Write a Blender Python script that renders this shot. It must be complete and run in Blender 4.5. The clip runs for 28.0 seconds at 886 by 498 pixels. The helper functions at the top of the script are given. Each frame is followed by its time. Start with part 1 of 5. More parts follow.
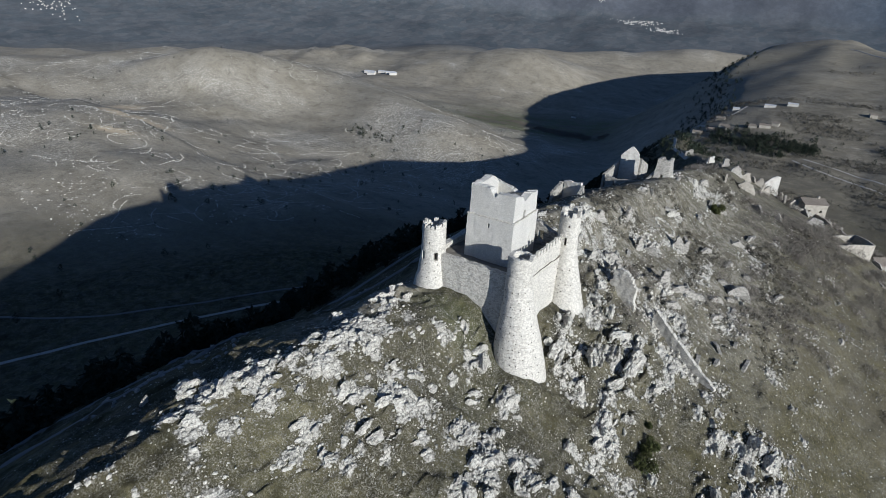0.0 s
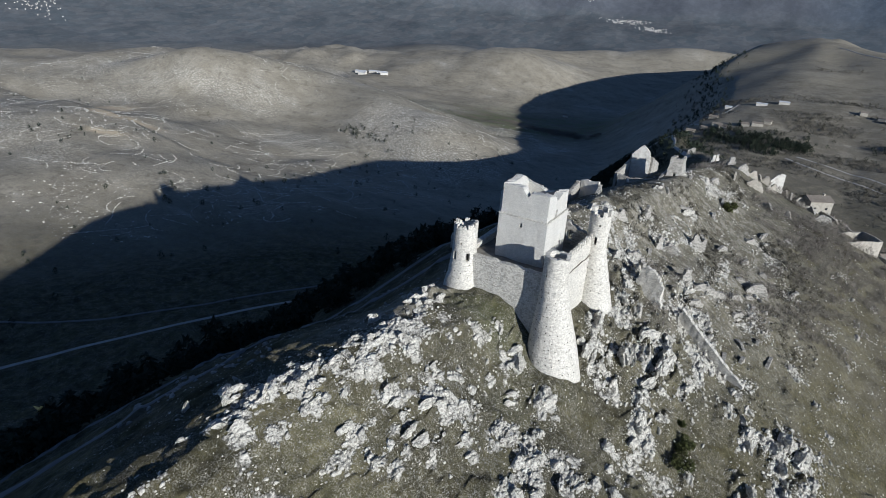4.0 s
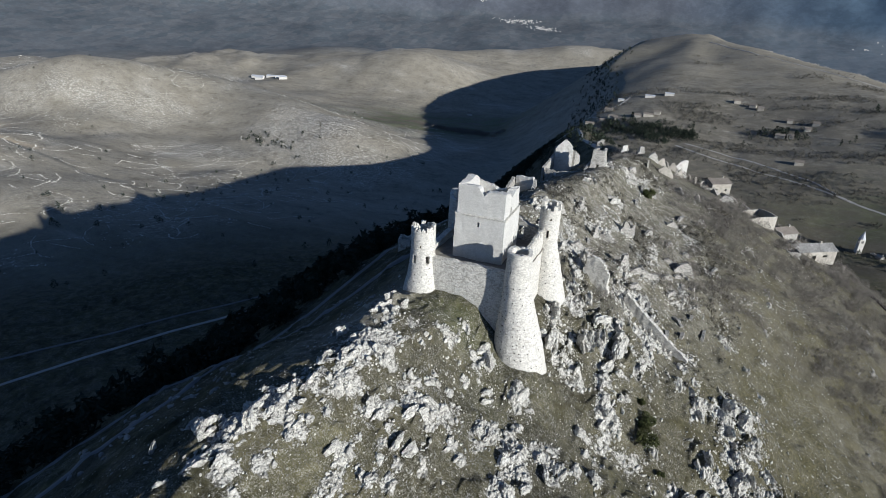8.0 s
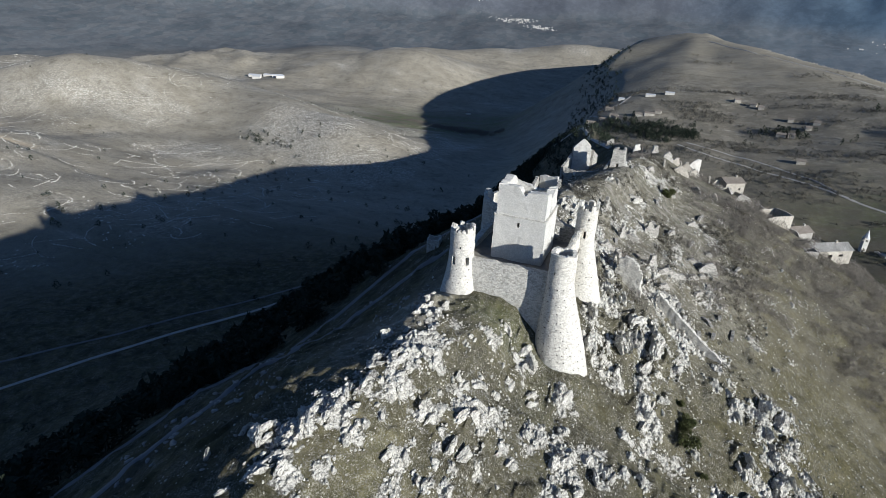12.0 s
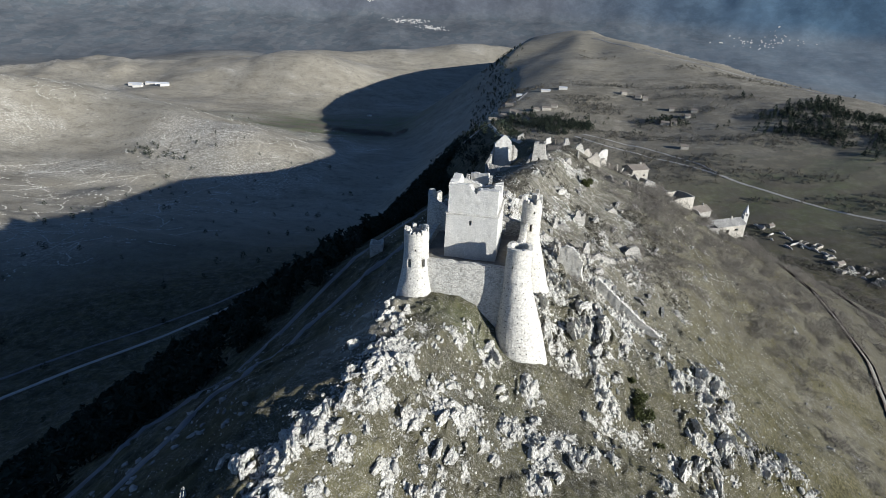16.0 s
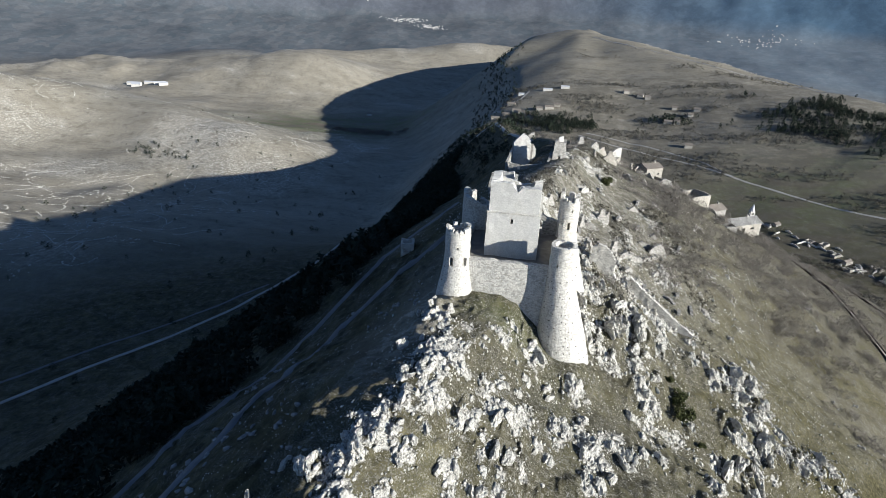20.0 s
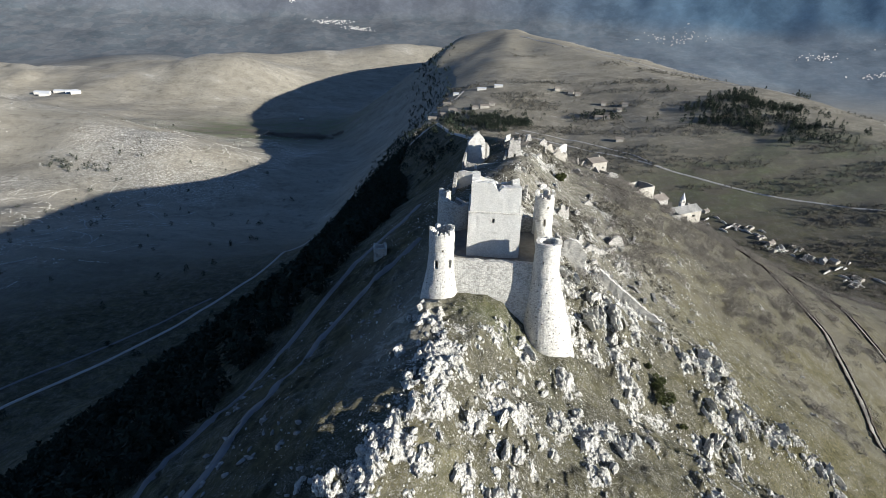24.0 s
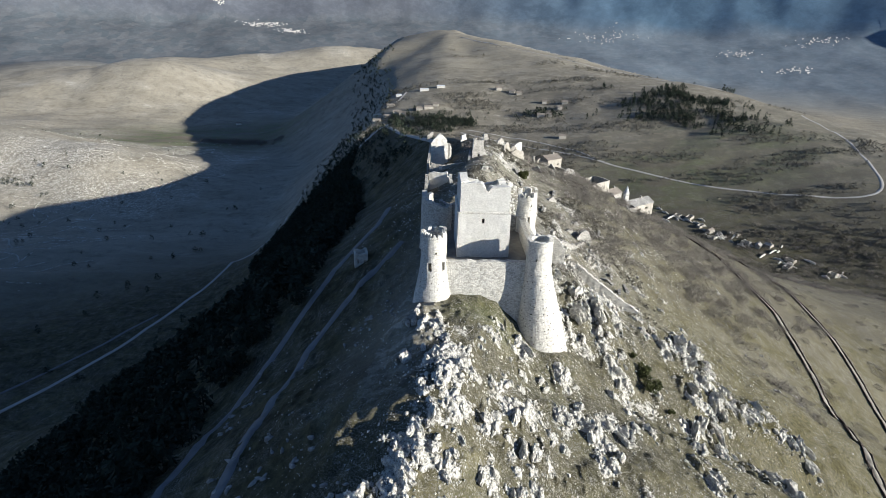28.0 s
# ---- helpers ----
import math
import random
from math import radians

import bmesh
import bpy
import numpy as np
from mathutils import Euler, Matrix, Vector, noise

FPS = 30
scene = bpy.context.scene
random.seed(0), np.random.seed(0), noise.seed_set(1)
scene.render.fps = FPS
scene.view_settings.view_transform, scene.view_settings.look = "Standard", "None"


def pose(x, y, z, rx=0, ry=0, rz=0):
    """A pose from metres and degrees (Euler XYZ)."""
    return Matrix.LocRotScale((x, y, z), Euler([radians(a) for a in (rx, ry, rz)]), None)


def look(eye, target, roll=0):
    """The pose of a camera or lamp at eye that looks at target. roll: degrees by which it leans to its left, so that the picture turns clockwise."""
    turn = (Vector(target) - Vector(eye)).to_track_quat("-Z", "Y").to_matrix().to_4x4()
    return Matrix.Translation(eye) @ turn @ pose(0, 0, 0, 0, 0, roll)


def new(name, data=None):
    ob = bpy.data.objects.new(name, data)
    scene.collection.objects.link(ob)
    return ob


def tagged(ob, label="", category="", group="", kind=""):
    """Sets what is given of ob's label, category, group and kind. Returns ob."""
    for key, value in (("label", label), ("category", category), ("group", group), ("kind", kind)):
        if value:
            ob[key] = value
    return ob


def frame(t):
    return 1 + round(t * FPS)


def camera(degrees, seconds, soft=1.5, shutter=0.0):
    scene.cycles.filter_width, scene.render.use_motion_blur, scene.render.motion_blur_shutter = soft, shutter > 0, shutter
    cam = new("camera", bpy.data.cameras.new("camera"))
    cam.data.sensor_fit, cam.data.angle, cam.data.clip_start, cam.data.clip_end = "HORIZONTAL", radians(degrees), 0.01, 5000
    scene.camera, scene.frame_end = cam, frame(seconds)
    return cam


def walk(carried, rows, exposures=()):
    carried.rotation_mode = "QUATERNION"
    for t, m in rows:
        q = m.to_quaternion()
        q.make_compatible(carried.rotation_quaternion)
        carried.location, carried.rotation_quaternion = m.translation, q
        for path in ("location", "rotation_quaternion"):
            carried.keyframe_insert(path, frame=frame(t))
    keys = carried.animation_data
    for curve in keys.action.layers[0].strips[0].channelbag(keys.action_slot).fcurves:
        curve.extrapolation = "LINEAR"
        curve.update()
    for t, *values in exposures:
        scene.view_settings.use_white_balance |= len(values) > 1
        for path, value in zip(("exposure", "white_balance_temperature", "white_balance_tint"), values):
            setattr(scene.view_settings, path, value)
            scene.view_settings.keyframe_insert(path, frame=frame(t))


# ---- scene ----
cam = camera(76.5, 28.0, soft=0.7)
METRES, EYE, TILT, LEAN, TURN = 60.0, 60.0, 0.0, 0.0, 34.0
ROWS = [
    (0.0, 0.0, 0.0, 0.0, 1.36, -24.7, -2.95),
    (0.5, -0.0162, 0.0002, 0.0, 1.33, -24.71, -2.96),
    (1.0, -0.0338, 0.0011, -0.0003, 1.28, -24.71, -2.96),
    (1.5, -0.05, 0.0022, -0.001, 1.21, -24.72, -2.97),
    (2.0, -0.0681, 0.0032, -0.0027, 1.16, -24.69, -2.97),
    (2.5, -0.084, 0.0046, -0.0039, 1.09, -24.71, -2.96),
    (3.0, -0.1012, 0.0063, -0.0056, 1.02, -24.73, -2.96),
    (3.5, -0.1171, 0.0078, -0.0076, 0.93, -24.72, -2.95),
    (5.5, -0.1902, 0.0183, -0.0122, -5.37, -24.38, -2.77),
    (6.0, -0.2103, 0.0215, -0.0136, -7.72, -24.2, -2.65),
    (6.5, -0.2284, 0.0247, -0.0138, -8.96, -24.13, -2.6),
    (7.0, -0.2464, 0.0295, -0.0132, -9.6, -24.13, -2.57),
    (7.5, -0.2624, 0.033, -0.014, -9.62, -24.12, -2.58),
    (8.0, -0.28, 0.0374, -0.0152, -9.63, -24.1, -2.58),
    (8.5, -0.2958, 0.0428, -0.016, -9.64, -24.13, -2.6),
    (9.0, -0.3133, 0.0491, -0.0169, -9.68, -24.15, -2.62),
    (9.5, -0.3291, 0.0538, -0.0183, -9.73, -24.14, -2.63),
    (10.0, -0.3462, 0.058, -0.0205, -9.77, -24.12, -2.63),
    (10.5, -0.3628, 0.0638, -0.0217, -9.82, -24.12, -2.63),
    (11.0, -0.3802, 0.0699, -0.0222, -9.9, -24.15, -2.65),
    (11.5, -0.3958, 0.0754, -0.0229, -9.95, -24.15, -2.65),
    (12.0, -0.4135, 0.0818, -0.0243, -10.07, -24.17, -2.65),
    (12.5, -0.4292, 0.0872, -0.0251, -10.15, -24.17, -2.65),
    (13.0, -0.4478, 0.0924, -0.0262, -13.88, -23.96, -2.52),
    (13.5, -0.4657, 0.0971, -0.0276, -17.3, -23.74, -2.34),
    (15.5, -0.5321, 0.1252, -0.031, -20.36, -23.66, -2.19),
    (16.0, -0.5488, 0.1315, -0.0323, -20.38, -23.66, -2.2),
    (16.5, -0.5646, 0.1397, -0.034, -20.39, -23.69, -2.21),
    (17.0, -0.5807, 0.1467, -0.0363, -20.43, -23.67, -2.22),
    (17.5, -0.5955, 0.1544, -0.0377, -20.46, -23.68, -2.24),
    (18.0, -0.6127, 0.1623, -0.0395, -20.49, -23.7, -2.25),
    (18.5, -0.6274, 0.1684, -0.0419, -20.51, -23.69, -2.24),
    (19.0, -0.6432, 0.178, -0.0429, -20.56, -23.73, -2.24),
    (19.5, -0.6587, 0.1849, -0.0442, -20.62, -23.72, -2.24),
    (20.0, -0.6744, 0.1921, -0.0452, -20.66, -23.72, -2.22),
    (20.5, -0.6894, 0.2002, -0.0456, -20.72, -23.72, -2.23),
    (21.0, -0.7056, 0.2085, -0.0467, -20.82, -23.71, -2.23),
    (21.5, -0.7192, 0.217, -0.0473, -20.88, -23.72, -2.24),
    (23.5, -0.7781, 0.2548, -0.0501, -22.68, -23.66, -2.12),
    (24.0, -0.7967, 0.2654, -0.0515, -27.65, -23.39, -1.83),
    (24.5, -0.8123, 0.2744, -0.0512, -29.95, -23.29, -1.69),
    (25.0, -0.8286, 0.2853, -0.0515, -31.26, -23.21, -1.6),
    (25.5, -0.8438, 0.2948, -0.0519, -32.26, -23.17, -1.57),
    (26.0, -0.8592, 0.3067, -0.0523, -33.2, -23.14, -1.54),
    (26.5, -0.8745, 0.3168, -0.0529, -33.83, -23.09, -1.5),
    (27.0, -0.8894, 0.328, -0.054, -33.84, -23.1, -1.52),
    (27.5, -0.9023, 0.3388, -0.0552, -33.87, -23.11, -1.5),
    (28.0, -0.9164, 0.3507, -0.0566, -33.87, -23.11, -1.51),
]
walk(cam, [(t, pose(0, 0, EYE, TILT, LEAN, TURN) @ pose(METRES * x, METRES * y, METRES * z, 90 + pitch, roll, yaw)) for t, x, y, z, yaw, pitch, roll in ROWS],
     exposures=((0.0, 0.2, 5950, 9.5), (6.0, 0.33, 5980, 9.5), (13.0, 0.58, 6100, 9), (20.0, 0.82, 6200, 8.7), (28.0, 1.08, 6400, 8.7)))
import functools

# ---------- the light: low winter sun from the east, thin cold sky ----------
SUN_EL, SUN_A = 17.0, 23.5
sun_way = Vector((math.cos(radians(SUN_A)), -math.sin(radians(SUN_A)), math.tan(radians(SUN_EL))))
world = bpy.data.worlds.new("world")
scene.world = world
world.use_nodes = True
sky = world.node_tree.nodes.new("ShaderNodeTexSky")
sky.sky_type, sky.sun_disc = "NISHITA", False
sky.sun_elevation, sky.sun_rotation = radians(SUN_EL), math.atan2(sun_way.x, sun_way.y)
sky.altitude, sky.air_density, sky.dust_density, sky.ozone_density = 1500, 0.6, 0.15, 3.2
background = world.node_tree.nodes["Background"]
world.node_tree.links.new(sky.outputs[0], background.inputs[0])
background.inputs[1].default_value = 0.087
sun = new("sun", bpy.data.lights.new("sun", "SUN"))
sun.data.energy, sun.data.angle, sun.data.color = 5.0, radians(0.5), (1.0, 0.962, 0.9)
sun.matrix_world = look(sun_way * 900, (0, 0, 0))


# ---------- materials ----------
def nodes_of(name):
    m = bpy.data.materials.new(name)
    m.use_nodes = True
    t = m.node_tree
    return m, t, t.nodes["Principled BSDF"]


def add(t, kind, **values):
    n = t.nodes.new("ShaderNode" + kind)
    for k, v in values.items():
        if k == "operation":
            n.operation = v
        elif k == "blend":
            n.data_type, n.blend_type, n.clamp_factor = "RGBA", v, True
        elif k == "attr":
            n.attribute_name = v
        else:
            n.inputs[k.replace("_", " ")].default_value = v
    return n


def ramp(t, source, stops):
    n = t.nodes.new("ShaderNodeValToRGB")
    e = n.color_ramp.elements
    while len(e) < len(stops):
        e.new(0.5)
    for q, (p, c) in zip(e, stops):
        q.position, q.color = p, (*(c if len(c) == 3 else c * 3), 1)
    t.links.new(source, n.inputs[0])
    return n.outputs[0]


def noise_of(t, vec, scale, detail=5.0, rough=0.6):
    n = add(t, "TexNoise", Scale=scale, Detail=detail, Roughness=rough)
    t.links.new(vec, n.inputs["Vector"])
    return n.outputs["Fac"]


def mixed(t, fac, a, b, blend="MIX"):
    n = add(t, "Mix", blend=blend)
    for s, v in ((n.inputs[0], fac), (n.inputs[6], a), (n.inputs[7], b)):
        if isinstance(v, (int, float)):
            s.default_value = v
        elif isinstance(v, tuple):
            s.default_value = (*v, 1)
        else:
            t.links.new(v, s)
    return n.outputs[2]


def maths(t, op, a, b):
    n = add(t, "Math", operation=op)
    for s, v in ((n.inputs[0], a), (n.inputs[1], b)):
        if isinstance(v, (int, float)):
            s.default_value = v
        else:
            t.links.new(v, s)
    return n.outputs[0]


def bumped(t, shader, height, strength, distance):
    n = add(t, "Bump", Strength=strength, Distance=distance)
    t.links.new(height, n.inputs["Height"])
    t.links.new(n.outputs[0], shader.inputs["Normal"])


def coords(t):
    return t.nodes.new("ShaderNodeNewGeometry").outputs["Position"]


def stretched(t, vec, sx, sy, sz):
    n = t.nodes.new("ShaderNodeMapping")
    n.inputs["Scale"].default_value = (sx, sy, sz)
    t.links.new(vec, n.inputs[0])
    return n.outputs[0]


def surface(name, dark, light, scale, rough=0.9, bump=0.5, depth=0.05, stain=None):
    """A rough surface in two tones, mottled at two scales, with an optional stain."""
    m, t, s = nodes_of(name)
    vec = coords(t)
    fine, broad = noise_of(t, vec, scale), noise_of(t, vec, scale * 0.13, 3.0)
    both = maths(t, "ADD", maths(t, "MULTIPLY", fine, 0.6), maths(t, "MULTIPLY", broad, 0.4))
    col = ramp(t, both, [(0.36, dark), (0.64, light)])
    info = t.nodes.new("ShaderNodeObjectInfo").outputs["Random"]
    col = mixed(t, maths(t, "MULTIPLY", info, 0.22), col, tuple(c * 0.7 for c in dark))
    if stain:
        patch = ramp(t, noise_of(t, vec, scale * 0.4, 6.0, 0.7), [(0.52, (0,)), (0.66, (1,))])
        col = mixed(t, maths(t, "MULTIPLY", patch, 0.7), col, stain)
    t.links.new(col, s.inputs["Base Color"])
    s.inputs["Roughness"].default_value = rough
    s.inputs["Specular IOR Level"].default_value = 0.2
    bumped(t, s, fine, bump, depth)
    return m


def masonry(name, dark, light, mortar, size=0.42, holes=0.0):
    """Coursed rubble: irregular stones in rough courses with recessed mortar, streaked by rain."""
    m, t, s = nodes_of(name)
    vec = coords(t)
    cells = add(t, "TexVoronoi", Scale=1 / size, Randomness=0.85)
    t.links.new(stretched(t, vec, 1, 1, 1.55), cells.inputs["Vector"])
    edge = t.nodes.new("ShaderNodeTexVoronoi")
    edge.feature = "DISTANCE_TO_EDGE"
    edge.inputs["Scale"].default_value, edge.inputs["Randomness"].default_value = 1 / size, 0.85
    t.links.new(stretched(t, vec, 1, 1, 1.55), edge.inputs["Vector"])
    split = t.nodes.new("ShaderNodeSeparateColor")
    t.links.new(cells.outputs["Color"], split.inputs[0])
    col = ramp(t, split.outputs[0], [(0.0, dark), (0.55, light), (1.0, tuple(min(1, c * 1.1) for c in light))])
    joint = ramp(t, edge.outputs["Distance"], [(0.02, (1,)), (0.12, (0,))])
    col = mixed(t, maths(t, "MULTIPLY", joint, 0.5), col, mortar)
    weather = ramp(t, noise_of(t, stretched(t, vec, 0.5, 0.5, 0.16), 0.9, 6.0, 0.65), [(0.42, (0,)), (0.72, (1,))])
    col = mixed(t, maths(t, "MULTIPLY", weather, 0.28), col, tuple(c * 0.72 for c in dark))
    grain = noise_of(t, vec, 7.0, 4.0)
    col = mixed(t, 0.5, col, ramp(t, grain, [(0.3, (0.7,)), (0.55, (1.0,))]), "MULTIPLY")
    t.links.new(col, s.inputs["Base Color"])
    s.inputs["Roughness"].default_value = 0.92
    s.inputs["Specular IOR Level"].default_value = 0.15
    hgt = maths(t, "ADD", maths(t, "MULTIPLY", ramp(t, edge.outputs["Distance"], [(0.0, (0,)), (0.16, (1,))]), 0.7), maths(t, "MULTIPLY", grain, 0.5))
    bumped(t, s, hgt, 0.6, 0.07)
    return m


def crag_stone():
    """Weathered limestone: pale, warm, with grey lichen, dark cracks and rough relief."""
    m, t, s = nodes_of("limestone")
    vec = coords(t)
    fine, broad = noise_of(t, vec, 3.4, 6.0, 0.7), noise_of(t, vec, 0.55, 4.0)
    both = maths(t, "ADD", maths(t, "MULTIPLY", fine, 0.65), maths(t, "MULTIPLY", broad, 0.35))
    col = ramp(t, both, [(0.34, (0.3, 0.284, 0.243)), (0.46, (0.52, 0.498, 0.438)), (0.57, (0.73, 0.705, 0.63))])
    lichen = ramp(t, noise_of(t, vec, 1.3, 6.0, 0.72), [(0.56, (0,)), (0.68, (0.7,))])
    col = mixed(t, lichen, col, (0.2, 0.192, 0.165))
    split = noise_of(t, stretched(t, vec, 1.5, 0.6, 0.9), 1.6, 5.0, 0.6)
    crack = ramp(t, maths(t, "ABSOLUTE", maths(t, "SUBTRACT", split, 0.5), 0.0), [(0.0, (1,)), (0.022, (0,))])
    col = mixed(t, maths(t, "MULTIPLY", crack, 0.8), col, (0.07, 0.066, 0.055))
    t.links.new(col, s.inputs["Base Color"])
    s.inputs["Roughness"].default_value = 0.92
    s.inputs["Specular IOR Level"].default_value = 0.15
    bumped(t, s, maths(t, "SUBTRACT", maths(t, "ADD", fine, maths(t, "MULTIPLY", broad, 0.6)), maths(t, "MULTIPLY", crack, 0.5)), 1.0, 0.3)
    return m


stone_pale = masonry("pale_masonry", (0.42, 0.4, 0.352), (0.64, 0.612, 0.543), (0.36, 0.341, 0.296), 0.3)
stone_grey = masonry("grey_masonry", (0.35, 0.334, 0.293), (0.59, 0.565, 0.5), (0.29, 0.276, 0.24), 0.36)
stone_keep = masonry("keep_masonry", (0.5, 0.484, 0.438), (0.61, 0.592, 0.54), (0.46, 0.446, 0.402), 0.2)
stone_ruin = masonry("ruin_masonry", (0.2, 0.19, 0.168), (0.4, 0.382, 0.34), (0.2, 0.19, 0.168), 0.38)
plaster = surface("lime_plaster", (0.5, 0.48, 0.43), (0.66, 0.64, 0.58), 1.3, 0.9, 0.3, 0.03, (0.38, 0.35, 0.3))
limestone = crag_stone()
weathered_stone = surface("weathered_stone", (0.17, 0.165, 0.15), (0.45, 0.435, 0.4), 2.0, 0.9, 1.0, 0.1, (0.13, 0.125, 0.11))
tile_roof = surface("old_roof_tiles", (0.15, 0.13, 0.108), (0.27, 0.236, 0.196), 2.2, 0.9, 0.8, 0.08)
gravel = surface("pale_gravel", (0.3, 0.285, 0.255), (0.46, 0.437, 0.395), 0.9)
old_render = surface("old_render", (0.27, 0.248, 0.208), (0.47, 0.437, 0.372), 0.9, 0.9, 0.6, 0.06, (0.2, 0.185, 0.155))
courtyard_earth = surface("trodden_earth", (0.17, 0.155, 0.13), (0.28, 0.26, 0.22), 0.8)
asphalt = surface("weathered_asphalt", (0.12, 0.12, 0.12), (0.19, 0.19, 0.186), 0.4)
# near-black colour standing in for the shade inside the putlog holes
hole_shade = surface("hole_shade", (0.012, 0.012, 0.012), (0.02, 0.02, 0.019), 3.0)
pine_leaf = surface("pine_needles", (0.012, 0.018, 0.013), (0.034, 0.045, 0.026), 1.5)
bush_leaf = surface("evergreen_leaf", (0.035, 0.045, 0.014), (0.075, 0.08, 0.028), 2.5)
twig = surface("bare_twigs", (0.15, 0.135, 0.115), (0.235, 0.212, 0.182), 0.5)
thorn = surface("thorn_scrub", (0.062, 0.058, 0.046), (0.12, 0.11, 0.085), 0.4)
bark = surface("bark", (0.05, 0.04, 0.032), (0.11, 0.09, 0.075), 4.0)
dry_grass = surface("dry_grass", (0.1, 0.092, 0.055), (0.2, 0.185, 0.12), 1.0)
timber = surface("grey_timber", (0.12, 0.1, 0.08), (0.22, 0.19, 0.16), 4.0)
metal_roof = surface("pale_sheet_roof", (0.42, 0.43, 0.44), (0.55, 0.56, 0.57), 0.5, 0.5, 0.2, 0.02)


def ground_material():
    m, t, s = nodes_of("hillside_ground")
    vec = coords(t)
    mask = {k: add(t, "Attribute", attr=k).outputs["Fac"] for k in ("rock", "scrub", "field", "wood", "scree", "lawn", "quarry", "pasture", "mountain", "east", "turf")}
    tiny, fine, mid, broad = noise_of(t, vec, 3.2, 4.0), noise_of(t, vec, 0.7, 6.0, 0.65), noise_of(t, vec, 0.09, 5.0), noise_of(t, vec, 0.012, 5.0)
    col = ramp(t, mid, [(0.3, (0.045, 0.041, 0.023)), (0.5, (0.072, 0.066, 0.036)), (0.7, (0.118, 0.107, 0.06))])
    col = mixed(t, 0.8, col, ramp(t, fine, [(0.3, (0.42,)), (0.5, (0.86,)), (0.68, (1.4,))]), "MULTIPLY")
    col = mixed(t, 0.7, col, ramp(t, noise_of(t, vec, 0.28, 4.0, 0.7), [(0.38, (0.55, 0.55, 0.56)), (0.52, (1.0,)), (0.66, (1.2, 1.17, 1.1))]), "MULTIPLY")
    col = mixed(t, 0.45, col, ramp(t, broad, [(0.34, (0.7, 0.7, 0.72)), (0.66, (1.15, 1.1, 1.0))]), "MULTIPLY")
    green = ramp(t, noise_of(t, vec, 0.05, 5.0), [(0.52, (0,)), (0.7, (1,))])
    col = mixed(t, maths(t, "MULTIPLY", green, 0.25), col, (0.085, 0.09, 0.045))
    grazed = ramp(t, noise_of(t, stretched(t, vec, 0.5, 1, 1), 0.03, 7.0, 0.72), [(0.34, (0.235, 0.21, 0.162)), (0.5, (0.295, 0.266, 0.208)), (0.64, (0.345, 0.314, 0.252)), (0.7, (0.46, 0.428, 0.363))])
    col = mixed(t, mask["pasture"], col, grazed)
    strewn = ramp(t, noise_of(t, vec, 0.3, 3.0, 0.8), [(0.5, (0,)), (0.57, (1,))])
    col = mixed(t, maths(t, "MULTIPLY", strewn, maths(t, "MULTIPLY", mask["scree"], mask["pasture"])), col, (0.72, 0.68, 0.59))
    scrubby = ramp(t, noise_of(t, vec, 0.06, 5.0, 0.75), [(0.57, (0,)), (0.66, (0.5,))])
    col = mixed(t, maths(t, "MULTIPLY", scrubby, mask["pasture"]), col, (0.12, 0.11, 0.085))
    tussock = noise_of(t, stretched(t, vec, 1.4, 0.8, 1), 1.9, 4.0, 0.7)
    col = mixed(t, maths(t, "MULTIPLY", mask["turf"], 0.8), col, ramp(t, tussock, [(0.38, (0.034, 0.031, 0.015)), (0.5, (0.078, 0.07, 0.034)), (0.64, (0.155, 0.137, 0.072))]))
    col = mixed(t, 0.55, col, ramp(t, noise_of(t, vec, 7.0, 3.0, 0.8), [(0.4, (0.5,)), (0.5, (0.95,)), (0.62, (1.45, 1.42, 1.35))]), "MULTIPLY")
    # fields of the valley floor
    col = mixed(t, maths(t, "MULTIPLY", mask["field"], 0.85), col, ramp(t, noise_of(t, stretched(t, vec, 0.4, 1, 1), 0.02, 2.0), [(0.4, (0.15, 0.135, 0.09)), (0.52, (0.1, 0.125, 0.05)), (0.62, (0.125, 0.105, 0.075))]))
    col = mixed(t, maths(t, "MULTIPLY", mask["lawn"], 0.8), col, ramp(t, fine, [(0.3, (0.04, 0.05, 0.018)), (0.65, (0.1, 0.105, 0.045))]))
    col = mixed(t, mask["quarry"], col, ramp(t, mid, [(0.3, (0.5, 0.4, 0.27)), (0.7, (0.66, 0.55, 0.38))]))
    # fine grey scree between the tufts
    gritty = ramp(t, noise_of(t, vec, 4.5, 3.0, 0.75), [(0.47, (0,)), (0.6, (1,))])
    gritty = maths(t, "MULTIPLY", gritty, ramp(t, maths(t, "ADD", noise_of(t, vec, 0.16, 5.0, 0.7), maths(t, "MULTIPLY", mask["scree"], 0.2)), [(0.43, (0,)), (0.6, (0.9,))]))
    col = mixed(t, gritty, col, ramp(t, noise_of(t, vec, 1.1, 3.0), [(0.4, (0.11, 0.103, 0.085)), (0.62, (0.27, 0.255, 0.215))]))
    # bare limestone showing through
    crag = maths(t, "ADD", maths(t, "MULTIPLY", fine, 0.5), maths(t, "MULTIPLY", noise_of(t, vec, 0.33, 6.0, 0.7), 0.6))
    bare = ramp(t, maths(t, "ADD", crag, maths(t, "MULTIPLY", mask["rock"], 0.36)), [(0.73, (0,)), (0.78, (1,))])
    pale = ramp(t, tiny, [(0.3, (0.21, 0.2, 0.172)), (0.62, (0.62, 0.595, 0.525))])
    pale = mixed(t, 0.8, pale, ramp(t, noise_of(t, stretched(t, vec, 1.3, 0.8, 1), 1.5, 6.0, 0.75), [(0.44, (0.14,)), (0.51, (1.0,))]), "MULTIPLY")
    col = mixed(t, bare, col, pale)
